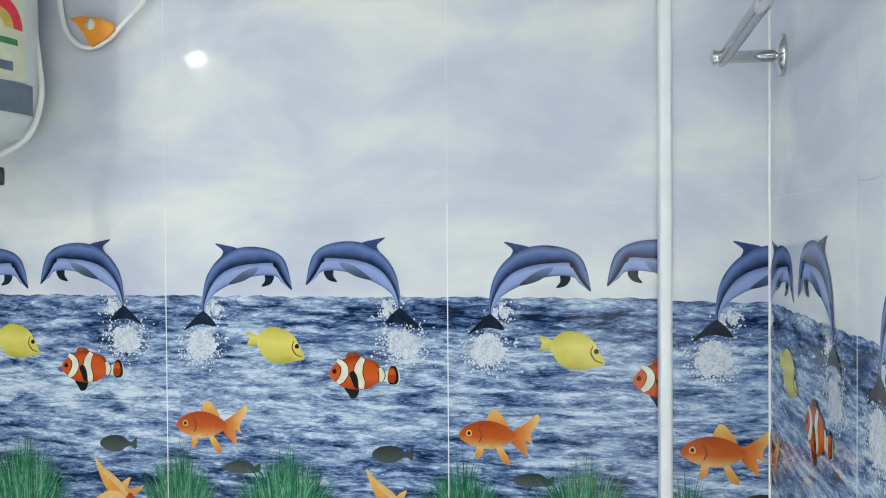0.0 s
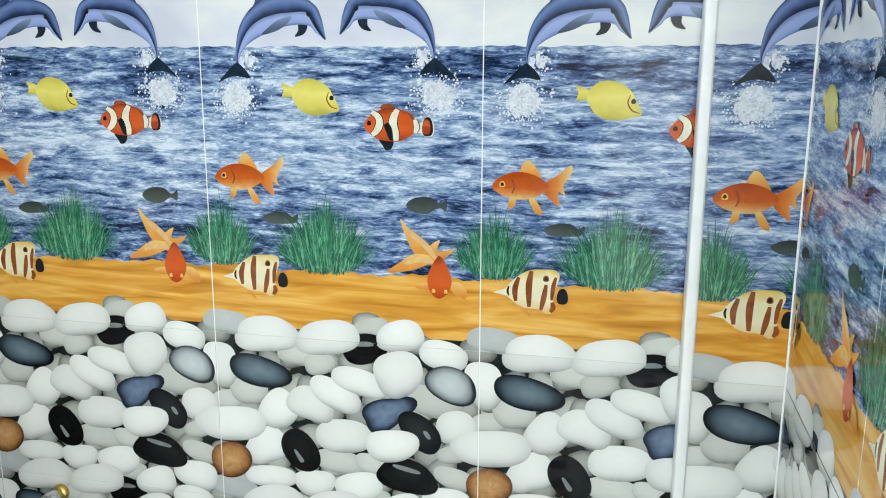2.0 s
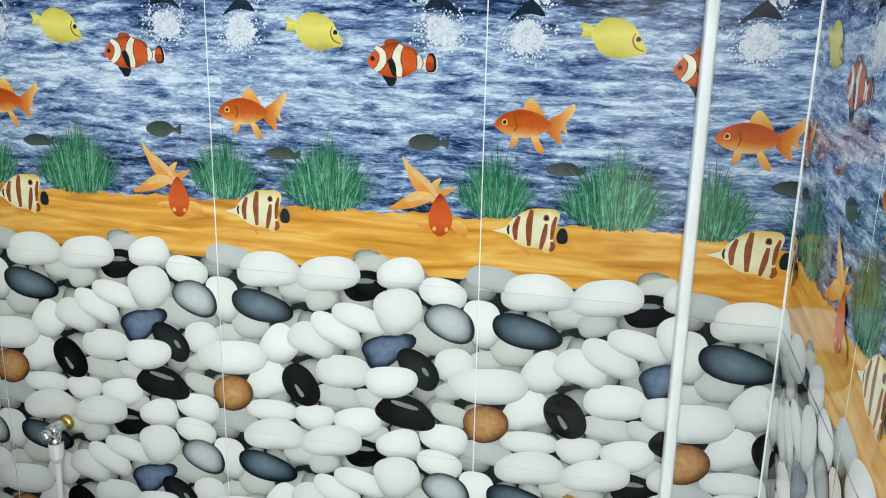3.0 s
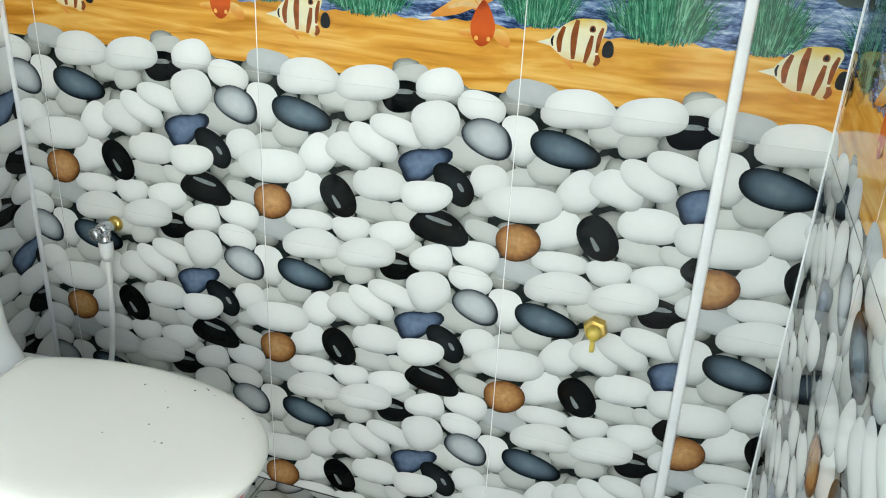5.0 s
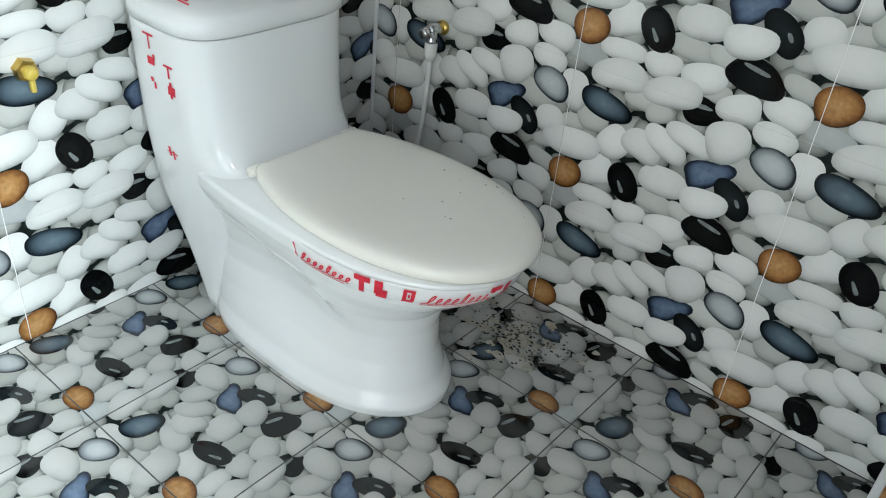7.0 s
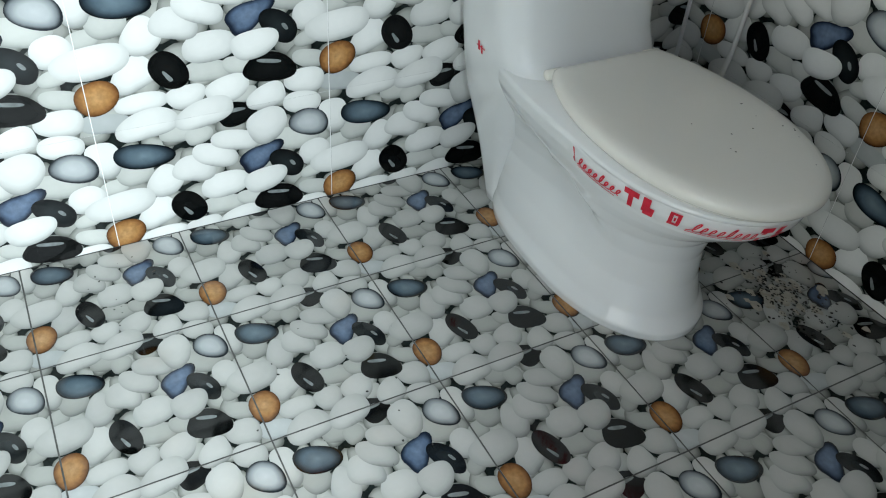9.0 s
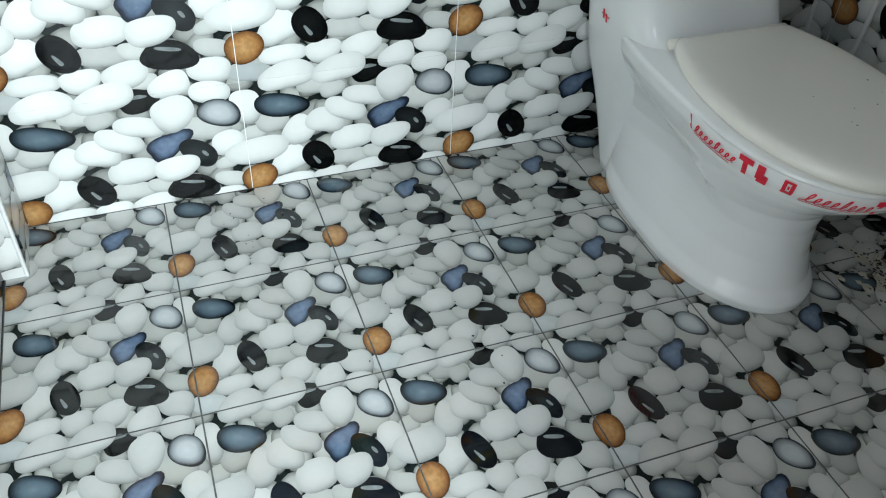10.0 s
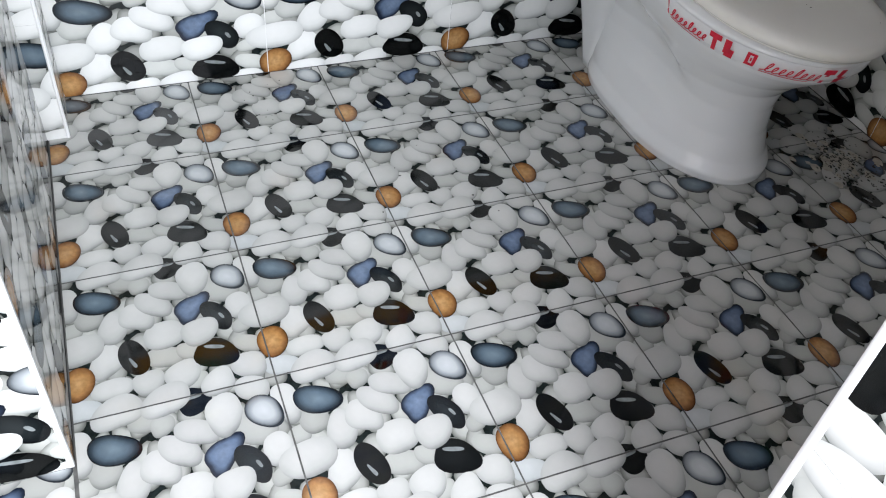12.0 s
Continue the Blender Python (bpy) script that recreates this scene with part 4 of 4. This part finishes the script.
def make_toilet():
    t = thing("toilet", "white one-piece ceramic toilet with closed ivory lid", "toilet", (0, TY, 0))
    rings = []
    for i in range(94):
        z, xb, xf, xc, hw = pan_row(0.369 * i / 93)
        ring = egg(xb, xf, xc, hw, z)
        for v in ring:   # sculpted hollow in the flanks, under a curved ridge
            ridge = 0.325 - 0.55 * max(0.0, v.x + 0.40) ** 1.25
            rise = max(0.0, min(1.0, (ridge - v.z) / 0.060)) * max(0.0, min(1.0, (v.z - 0.02) / 0.16))
            v.y *= 1 - 0.27 * math.exp(-((v.x + 0.25) / 0.13) ** 2) * rise * rise * (3 - 2 * rise)
        rings.append(ring)
    part("pan", loft_bm(rings), CHINA, t)
    rows = [(0.0, -0.47, 0.112), (0.06, -0.46, 0.116), (0.14, -0.44, 0.124), (0.22, -0.41, 0.138), (0.29, -0.375, 0.153), (0.34, -0.350, 0.163), (0.375, -0.345, 0.168), (0.40, -0.362, 0.170), (0.43, -0.376, 0.171), (0.50, -0.386, 0.174), (0.57, -0.392, 0.177), (0.604, -0.394, 0.178), (0.607, -0.398, 0.174)]
    line = smooth_line([(r[0], r[1], r[2]) for r in rows], 3)
    part("tank", loft_bm([rounded(-0.637 + 0.45 * max(0.0, 0.25 - p.x), p.y, p.z, p.x, 4.2) for p in line]), CHINA, t)
    lid = [(0.610, 0.006), (0.612, 0.000), (0.632, 0.000), (0.642, 0.003), (0.649, 0.010), (0.654, 0.024), (0.657, 0.05), (0.6585, 0.09)]
    tank_lid = part("tank_lid", loft_bm([rounded(-0.637 + d * 0.5, -0.388 - d, 0.182 - d, z, 4.2) for z, d in lid]), CHINA, t)
    button = part("flush_button", tube_bm([(-0.475, -0.010, z) for z in (0.652, 0.6625, 0.665, 0.6655)], [0.029, 0.029, 0.026, 0.020], 32), CHROME, tank_lid, "chrome flush button")
    part("button_ring", tube_bm([(-0.475, -0.010, z) for z in (0.656, 0.6605, 0.661)], [0.034, 0.034, 0.032], 32), CHROME, button)
    # seat and lid
    def seat_ring(z, d):
        ring = egg(-0.413, 0.166 - d, -0.105, 0.175 - d, z + 0.002, 96, 2.05, 2.15)
        for v in ring:   # straight back edge
            v.x = max(v.x, -0.337 + 0.7 * d)
        return ring
    part("seat", loft_bm([seat_ring(z, d) for z, d in ((0.3695, 0.016), (0.371, 0.012), (0.3745, 0.011), (0.376, 0.014))]), SEAT_PLASTIC, t, "ivory plastic seat")
    lid_part = part("lid", loft_bm([seat_ring(z, d) for z, d in ((0.3772, 0.010), (0.378, 0.004), (0.382, 0.001), (0.388, 0.0), (0.395, 0.002), (0.4005, 0.007), (0.4045, 0.017), (0.4068, 0.034), (0.408, 0.06), (0.4085, 0.10), (0.4086, 0.14))]), SEAT_PLASTIC, t, "closed ivory plastic lid with a few black specks")
    for y in (-0.112, 0.112):
        part("hinge", tube_bm([(-0.338, y - 0.018, 0.389), (-0.338, y - 0.016, 0.389), (-0.338, y + 0.016, 0.389), (-0.338, y + 0.018, 0.389)], [0.007, 0.010, 0.010, 0.007], 14), SEAT_PLASTIC, lid_part)
    rng = random.Random(8)
    specks = bmesh.new()
    for _ in range(16):
        x, y = rng.uniform(-0.10, 0.10), rng.uniform(0.09, 0.165)
        if rng.random() < 0.3:
            x, y = rng.uniform(-0.12, 0.06), rng.uniform(-0.02, 0.10)
        if ((x + 0.105) / 0.25) ** 2 + (y / 0.17) ** 2 > 0.92:
            continue
        r = rng.uniform(0.0008, 0.0022)
        z = 0.4112 - 0.006 * max(0.0, ((x + 0.105) / 0.25) ** 2 + (y / 0.17) ** 2 - 0.45)
        vs = [specks.verts.new((x + r * rng.uniform(0.6, 1.4) * math.cos(k * 1.26), y + r * rng.uniform(0.6, 1.4) * math.sin(k * 1.26), z)) for k in range(5)]
        specks.faces.new(vs)
    tagged(part("specks", specks, DIRT, lid_part, "black dirt specks", False), kind="stuff")
    # printed tape round the rim, drawn as plain red shapes
    def rim(arc, z, off):
        zz, xb, xf, xc, hw = pan_row(z)
        c, s = math.cos(arc), math.sin(arc)
        p = Vector((xc + math.copysign(abs(c) ** (2 / 2.05), c) * (xf - xc), math.copysign(abs(s) ** (2 / 2.05), s) * hw, z))
        n = Vector((c / (xf - xc), s / hw, 0)).normalized()
        return p + n * off
    def patch(arc0, arc1, z0, z1, off, n=1):
        bm = bmesh.new()
        lo = [bm.verts.new(rim(arc0 + (arc1 - arc0) * k / n, z0, off)) for k in range(n + 1)]
        hi = [bm.verts.new(rim(arc0 + (arc1 - arc0) * k / n, z1, off)) for k in range(n + 1)]
        for k in range(n):
            bm.faces.new((lo[k], lo[k + 1], hi[k + 1], hi[k]))
        return bm
    def merge(bms):
        out = bmesh.new()
        for b in bms:
            me = bpy.data.meshes.new("piece")
            b.to_mesh(me)
            b.free()
            out.from_mesh(me)
            bpy.data.meshes.remove(me)
        return out
    def bars(a, z, slots, off=0.0022):
        return merge([patch(a + 1.35 * x0, a + 1.35 * x1, z + 1.65 * y0, z + 1.65 * y1, off, 2) for x0, x1, y0, y1 in slots])
    band = part("label_tape", patch(radians(-104), radians(14), 0.319, 0.3625, 0.0012, 40), TAPE, t, "white printed tape round the rim")
    def script(a, wide, tall):
        """An unreadable running scrawl with a line under it."""
        bm = bmesh.new()
        n = 120
        path = []
        for k in range(n + 1):
            f = k / n
            turn = 2 * math.pi * 8 * f
            size = 0.85 if f < 0.12 else 0.95 if 0.55 < f < 0.62 else 0.62
            rise = 1.65 * tall * (0.10 * f + size * (0.5 - 0.5 * math.cos(turn)))
            path.append((0.2 * 1.35 * wide * (f + 0.050 * math.sin(turn)) + 0.45 * rise, rise))
        rows = []
        for k, (s, z) in enumerate(path):
            (s0, z0), (s1, z1) = path[max(k - 1, 0)], path[min(k + 1, n)]
            size = math.hypot(s1 - s0, z1 - z0) or 1.0
            ox, oz = -(z1 - z0) / size * 0.0012, (s1 - s0) / size * 0.0012
            rows.append((bm.verts.new(rim(a + (s - ox) / 0.2, 0.3270 + z - oz, 0.0024)), bm.verts.new(rim(a + (s + ox) / 0.2, 0.3270 + z + oz, 0.0024))))
        for (p, q), (s, u) in zip(rows, rows[1:]):
            bm.faces.new((p, s, u, q))
        return merge([bm, patch(a, a + 1.25 * wide, 0.3222, 0.3240, 0.0022, 12)])
    def hammer(a):
        return bars(a, 0.3235, [(-0.004, 0.078, 0.0145, 0.0215), (0.022, 0.050, -0.001, 0.016)])
    def glove(a):
        return bars(a, 0.3235, [(-0.002, 0.040, 0.003, 0.0215), (0.010, 0.066, -0.001, 0.011)])
    def square(a):
        return bars(a, 0.3235, [(0.0, 0.062, 0.0015, 0.0055), (0.0, 0.020, 0.0055, 0.019), (0.042, 0.062, 0.0055, 0.019), (0.018, 0.044, 0.016, 0.019), (0.026, 0.036, 0.0085, 0.013)])
    for name, bm in (("red_mark", square(radians(-103))), ("red_script", script(radians(-97), 0.30, 0.014)), ("red_mark", hammer(radians(-71))), ("red_mark", glove(radians(-63))), ("red_mark", square(radians(-52))), ("red_script", script(radians(-44), 0.36, 0.016)), ("red_mark", hammer(radians(-14))), ("red_mark", glove(radians(-5)))):
        part(name, bm, RED_PRINT, band, "red printed mark", False)
    # red tape marks on the tank's side and lid
    def flank(x0, x1, z0, z1, lift=0.0012):
        bm = bmesh.new()
        out = []
        for x, z in ((x0, z0), (x1, z0), (x1, z1), (x0, z1)):
            row = min(line, key=lambda p: abs(p.x - z)) if z < 0.606 else None
            xf, hw = (row.y, row.z) if row else (-0.388, 0.182)
            mid, half = (xf - 0.637) / 2, (xf + 0.637) / 2
            q = min(0.999, abs((x - mid) / half))
            out.append(bm.verts.new((x, -hw * (1 - q ** 4.2) ** (1 / 4.2) - lift, z)))
        bm.faces.new(out)
        return bm
    for slots in (((-0.545, -0.515, 0.590, 0.594), (-0.532, -0.528, 0.566, 0.592)), ((-0.540, -0.520, 0.538, 0.552), (-0.524, -0.518, 0.548, 0.558)), ((-0.495, -0.470, 0.546, 0.550), (-0.485, -0.480, 0.526, 0.549)), ((-0.490, -0.470, 0.496, 0.512), (-0.484, -0.477, 0.490, 0.520)), ((-0.538, -0.530, 0.505, 0.514), (-0.530, -0.524, 0.494, 0.506)), ((-0.520, -0.488, 0.374, 0.376),), ((-0.515, -0.508, 0.366, 0.386),), ((-0.503, -0.497, 0.362, 0.380),)):
        part("red_side_mark", merge([flank(*s) for s in slots]), RED_PRINT, t, "red printed mark", False)
    top = merge([box_bm(-0.575, -0.146, 0.6545, -0.455, -0.144, 0.6572), box_bm(-0.565, -0.139, 0.6548, -0.470, -0.134, 0.6575), box_bm(-0.590, -0.139, 0.6540, -0.578, -0.127, 0.6572)])
    part("red_top_mark", top, RED_PRINT, tank_lid, "red printed marks", False)
    return t


make_toilet()


# ---- plumbing on the walls ----
def make_valve():
    t = thing("angle_valve", "chrome angle valve with brass thread on the pebble wall", "valve", (-0.37, 0, 0.53))
    part("wall_flange", tube_bm([(0, 0.0, 0), (0, -0.004, 0), (0, -0.010, 0)], [0.016, 0.0155, 0.012], 24), BRASS, t)
    part("thread", tube_bm([(0, 0.0, 0), (0, -0.022, 0)], 0.0105, 16), BRASS, t, "brass thread")
    part("body", tube_bm([(0, -0.018, 0), (0, -0.022, 0), (0, -0.046, 0), (0, -0.050, 0)], [0.010, 0.014, 0.014, 0.010], 20), CHROME, t)
    part("outlet", tube_bm([(0, -0.036, 0.004), (0, -0.036, -0.020), (0, -0.036, -0.024)], [0.011, 0.011, 0.013], 18), CHROME, t)
    handle = part("handle", tube_bm([(0, -0.050, 0), (0, -0.054, 0), (0, -0.066, 0), (0, -0.069, 0)], [0.007, 0.011, 0.012, 0.009], 10), CHROME, t)
    part("lever", box_bm(-0.005, -0.065, -0.003, 0.026, -0.059, 0.004, 0.002), CHROME, handle)
    return t


make_valve()


def make_hose():
    t = thing("supply_hose", "white flexible hose from the valve down behind the toilet", "hose", (-0.37, -0.036, 0.50))
    part("nut", tube_bm([(0, 0, 0.008), (0, 0, 0.004), (0, 0, -0.022), (0, 0, -0.034)], [0.010, 0.0135, 0.0135, 0.009], 8), PVC_WHITE, t, "white plastic nut")
    part("pipe", tube_bm(smooth_line([(0, 0, -0.02), (-0.004, 0.002, -0.10), (-0.014, 0.004, -0.20), (-0.03, -0.01, -0.30), (-0.07, -0.06, -0.36), (-0.12, -0.15, -0.37)], 8), 0.0056, 12), PVC_WHITE, t)
    return t


make_hose()


def make_outlet(at, turn, label):
    t = thing("pipe_outlet", label, "pipe fitting", at)
    t.rotation_euler = (0, 0, radians(turn))
    part("socket", tube_bm([(0, 0.0, 0), (0, -0.006, 0), (0, -0.016, 0), (0, -0.017, 0)], [0.021, 0.021, 0.019, 0.012], 6), BRASS, t, "brass hexagonal socket", False)
    part("plug", tube_bm([(0, -0.014, 0), (0, -0.030, -0.001), (0, -0.034, -0.001)], [0.012, 0.0115, 0.008], 14), YELLOW_PLASTIC, t, "yellow plastic plug")
    part("tab", box_bm(-0.004, -0.030, -0.034, 0.004, -0.018, -0.006, 0.002), YELLOW_PLASTIC, t)
    return t


make_outlet((0.572, 0, 0.505), 0, "brass pipe outlet with yellow plug on the pebble wall")
make_outlet((XB, -0.759, 0.534), 90, "brass pipe outlet with yellow plug beside the toilet")


# ---- towel rail on the right wall ----
def make_rail():
    t = thing("towel_rail", "chrome towel rail with round wall flanges", "towel rail", (XD, 0, 1.640))
    part("bar", tube_bm([(-0.070, -0.112, 0), (-0.070, -0.72, 0)], 0.0085, 18), CHROME, t)
    for y in (-0.128, -0.70):
        arm = part("arm", tube_bm([(0, y, 0), (-0.070, y, 0), (-0.083, y, 0), (-0.085, y, 0)], [0.0075, 0.0075, 0.011, 0.008], 16), CHROME, t)
        part("flange", tube_bm([(0, y, 0), (-0.005, y, 0), (-0.012, y, 0)], [0.026, 0.025, 0.012], 24), CHROME, arm)
    return t


make_rail()


# ---- water heater, its cords and the tag, high on the far wall ----
def make_heater():
    r = 0.135
    t = thing("water_heater", "pale rounded wall water heater with a rating label", "water heater", (-0.322, -0.145, 1.558))
    prof = [(0.0, 0.05), (0.004, 0.085), (0.016, 0.112), (0.036, 0.128), (0.065, r), (0.20, r), (0.42, r), (0.45, 0.128), (0.475, 0.105), (0.488, 0.06)]
    part("shell", loft_bm([[Vector((q * math.cos(2 * math.pi * k / 48), q * math.sin(2 * math.pi * k / 48), z)) for k in range(48)] for z, q in prof]), HEATER_SHELL, t)
    def wrap(a0, a1, z0, z1, off, mat, name, label, n=10):
        bm = bmesh.new()
        lo, hi = ([bm.verts.new(((r + off) * math.cos(radians(a0 + (a1 - a0) * k / n)), (r + off) * math.sin(radians(a0 + (a1 - a0) * k / n)), z)) for k in range(n + 1)] for z in (z0, z1))
        for k in range(n):
            bm.faces.new((lo[k], lo[k + 1], hi[k + 1], hi[k]))
        return part(name, bm, mat, t, label)
    wrap(-95, 6, 0.087, 0.24, 0.0008, LABEL_PALE, "rating_label", "pale printed label")
    wrap(-95, 12, 0.041, 0.085, 0.0030, LABEL_SLATE, "slate_panel", "slate grey panel")
    wrap(-70, -2, 0.137, 0.146, 0.0016, LABEL_GREEN, "green_bar", "green bar")
    wrap(-16, -6, 0.100, 0.113, 0.0016, LABEL_SLATE, "dark_mark", "", 3)
    # fan of the rating as plain bands
    for k, (q0, q1, mat) in enumerate(((0.030, 0.048, RED_PRINT), (0.014, 0.030, LABEL_YELLOW))):
        bm = bmesh.new()
        ring = []
        for i in range(15):
            a = math.pi * i / 14
            ring.append([bm.verts.new(((r + 0.002) * math.cos(radians(-18) + q * math.cos(a) / r), (r + 0.002) * math.sin(radians(-18) + q * math.cos(a) / r), 0.160 + q * math.sin(a) * 0.95)) for q in (q0, q1)])
        for a, b in zip(ring, ring[1:]):
            bm.faces.new((a[0], a[1], b[1], b[0]))
        part("rating_fan", bm, mat, t, "red band" if k == 0 else "gold band")
    part("bracket", box_bm(-0.05, 0.128, 0.10, 0.05, 0.147, 0.40, 0.003), CHROME, t)
    part("inlet_nut", tube_bm([(0.1030, -0.03, 0.020), (0.1030, -0.03, -0.026)], 0.0085, 12), RUBBER, t, "black rubber washer", False)
    stub = part("inlet", tube_bm([(0.1030, -0.03, z) for z in (-0.024, -0.0255, -0.029, -0.0295, -0.057, -0.058)], [0.0095, 0.0105, 0.0105, 0.009, 0.009, 0.0085], 18), BRASS, t, "brass pipe fitting")
    part("side_port", tube_bm([(0.1030, -0.030, -0.045), (0.1150, -0.020, -0.045), (0.1158, -0.0194, -0.045)], [0.0075, 0.0075, 0.006], 16), BRASS, stub)
    part("knob", tube_bm([(0.1150, -0.0200, -0.049), (0.1158, -0.0194, -0.049), (0.1192, -0.0165, -0.049), (0.1200, -0.0158, -0.049)], [0.010, 0.013, 0.013, 0.011], 20), RUBBER, stub, "black plastic knob")
    part("cone", tube_bm([(0.1030, -0.03, z) for z in (-0.056, -0.059, -0.072, -0.083, -0.085)], [0.0105, 0.0120, 0.0110, 0.0080, 0.0065], 18), PVC_WHITE, t, "white plastic cone nut")
    part("outlet_pipe", tube_bm(smooth_line([(0.1030, -0.03, -0.081), (0.101, -0.03, -0.095), (0.088, -0.028, -0.112), (0.060, -0.026, -0.122), (0.02, -0.02, -0.116), (-0.06, 0.05, -0.090), (-0.10, 0.11, -0.04)], 8), 0.0062, 14), PVC_WHITE, t, "white plastic hose")
    return t


make_heater()


def make_cord():
    t = thing("heater_cord", "white power cord looping round the water heater", "cord", (-0.208, -0.06, 1.60))
    pts = [(0.000, 0.02, 0.36), (-0.012, 0.00, 0.28), (-0.012, -0.01, 0.18), (0.004, -0.02, 0.10), (0.016, -0.03, 0.03), (0.006, -0.05, -0.03), (-0.03, -0.08, -0.062), (-0.08, -0.10, -0.075), (-0.13, -0.10, -0.07)]
    part("cord", tube_bm(smooth_line(pts, 8), 0.0042, 10), PVC_WHITE, t)
    return t


make_cord()


def make_tag_loop():
    t = thing("cable_loop", "white cable loop with an orange plastic tag", "cable", (-0.15, -0.012, 1.745))
    pts = [(-0.055, 0.004, 0.30), (-0.062, 0.0, 0.12), (-0.060, -0.004, 0.05), (-0.046, -0.006, 0.000), (-0.014, -0.008, -0.025), (0.020, -0.006, -0.016), (0.050, -0.004, 0.012), (0.082, 0.0, 0.045), (0.092, 0.0, 0.09), (0.085, 0.004, 0.30)]
    part("cable", tube_bm(smooth_line(pts, 8), 0.0042, 10), PVC_WHITE, t)
    bm = bmesh.new()
    outline = [(-0.040, 0.022), (-0.020, 0.024), (0.010, 0.020), (0.032, 0.012), (0.040, 0.000), (0.028, -0.012), (0.002, -0.026), (-0.006, -0.022), (-0.012, -0.004), (-0.026, 0.014)]
    lo = [bm.verts.new((x, -0.013, z)) for x, z in outline]
    hi = [bm.verts.new((x, -0.004, z)) for x, z in outline]
    bm.faces.new(lo)
    bm.faces.new(hi[::-1])
    for k in range(len(outline)):
        q = (k + 1) % len(outline)
        bm.faces.new((lo[k], hi[k], hi[q], lo[q]))
    bmesh.ops.bevel(bm, geom=bm.edges[:], offset=0.0012, segments=2, affect="EDGES")
    tag = part("tag", bm, TAG_ORANGE, t, "orange plastic tag", False)
    part("tag_spot", tube_bm([(-0.002, -0.0125, 0.010), (-0.002, -0.0145, 0.010)], 0.009, 16), LABEL_PALE, tag, "pale spot")
    return t


make_tag_loop()


# ---- wall lamp that the wet glaze mirrors ----
def make_lamp():
    t = thing("wall_lamp", "small round wall lamp with lit diodes", "lamp", (XB, -1.245, 1.98))
    part("base", tube_bm([(0, 0, 0), (0.012, 0, 0), (0.020, 0, 0)], [0.062, 0.062, 0.054], 28), PVC_WHITE, t)
    for k in range(6):
        a = k * 1.047
        q = 0.0 if k == 5 else 0.034
        y, z = q * math.cos(a * 1.2), q * math.sin(a * 1.2)
        part("diode", tube_bm([(0.019, y, z), (0.024, y, z), (0.026, y, z)], [0.0095, 0.009, 0.005], 12), GLOW, t, "lit diode")
    return t


make_lamp()


# ---- dried cement and black specks on the floor behind the pan ----
def make_specks():
    rng = random.Random(21)
    bm = bmesh.new()
    for _ in range(330):
        x, y = rng.gauss(0.03, 0.055), rng.gauss(-0.14, 0.040)
        if y > -0.012 or x > 0.22:
            continue
        r = rng.uniform(0.0010, 0.0042)
        a0 = rng.uniform(0, 6.3)
        n = 5
        vs = [bm.verts.new((x + r * rng.uniform(0.5, 1.5) * math.cos(a0 + k * 6.283 / n), y + r * rng.uniform(0.4, 1.2) * math.sin(a0 + k * 6.283 / n), 0.0042)) for k in range(n)]
        bm.faces.new(vs)
    tagged(part("dirt_specks", bm, DIRT, None, "", False), "black paint specks spattered on the floor tiles", "dirt", "", "stuff")
    bm = bmesh.new()
    for _ in range(46):
        x, y = rng.gauss(0.02, 0.055), rng.gauss(-0.145, 0.042)
        if y > -0.02 or x > 0.2:
            continue
        r = rng.uniform(0.006, 0.017)
        vs = [bm.verts.new((x + r * rng.uniform(0.6, 1.3) * math.cos(k * 0.7), y + 0.7 * r * rng.uniform(0.6, 1.3) * math.sin(k * 0.7), 0.0036 + 0.00001 * _)) for k in range(9)]
        bm.faces.new(vs)
    tagged(part("cement_smears", bm, SMEAR, None, "", False), "dried cement smears on the floor tiles", "dirt", "", "stuff")
    bm = bmesh.new()
    for _ in range(34):
        x, y = rng.uniform(-0.60, -0.40), rng.uniform(-1.40, -1.25)
        if rng.random() < 0.5:
            x, y = rng.uniform(-0.35, 0.1), rng.uniform(-1.2, -0.8)
        r = rng.uniform(0.0008, 0.0026)
        vs = [bm.verts.new((x + r * rng.uniform(0.5, 1.5) * math.cos(k * 1.26), y + r * rng.uniform(0.5, 1.5) * math.sin(k * 1.26), 0.0042)) for k in range(5)]
        bm.faces.new(vs)
    tagged(part("grit", bm, DIRT, None, "", False), "scattered dark grit on the floor tiles", "dirt", "", "stuff")


make_specks()
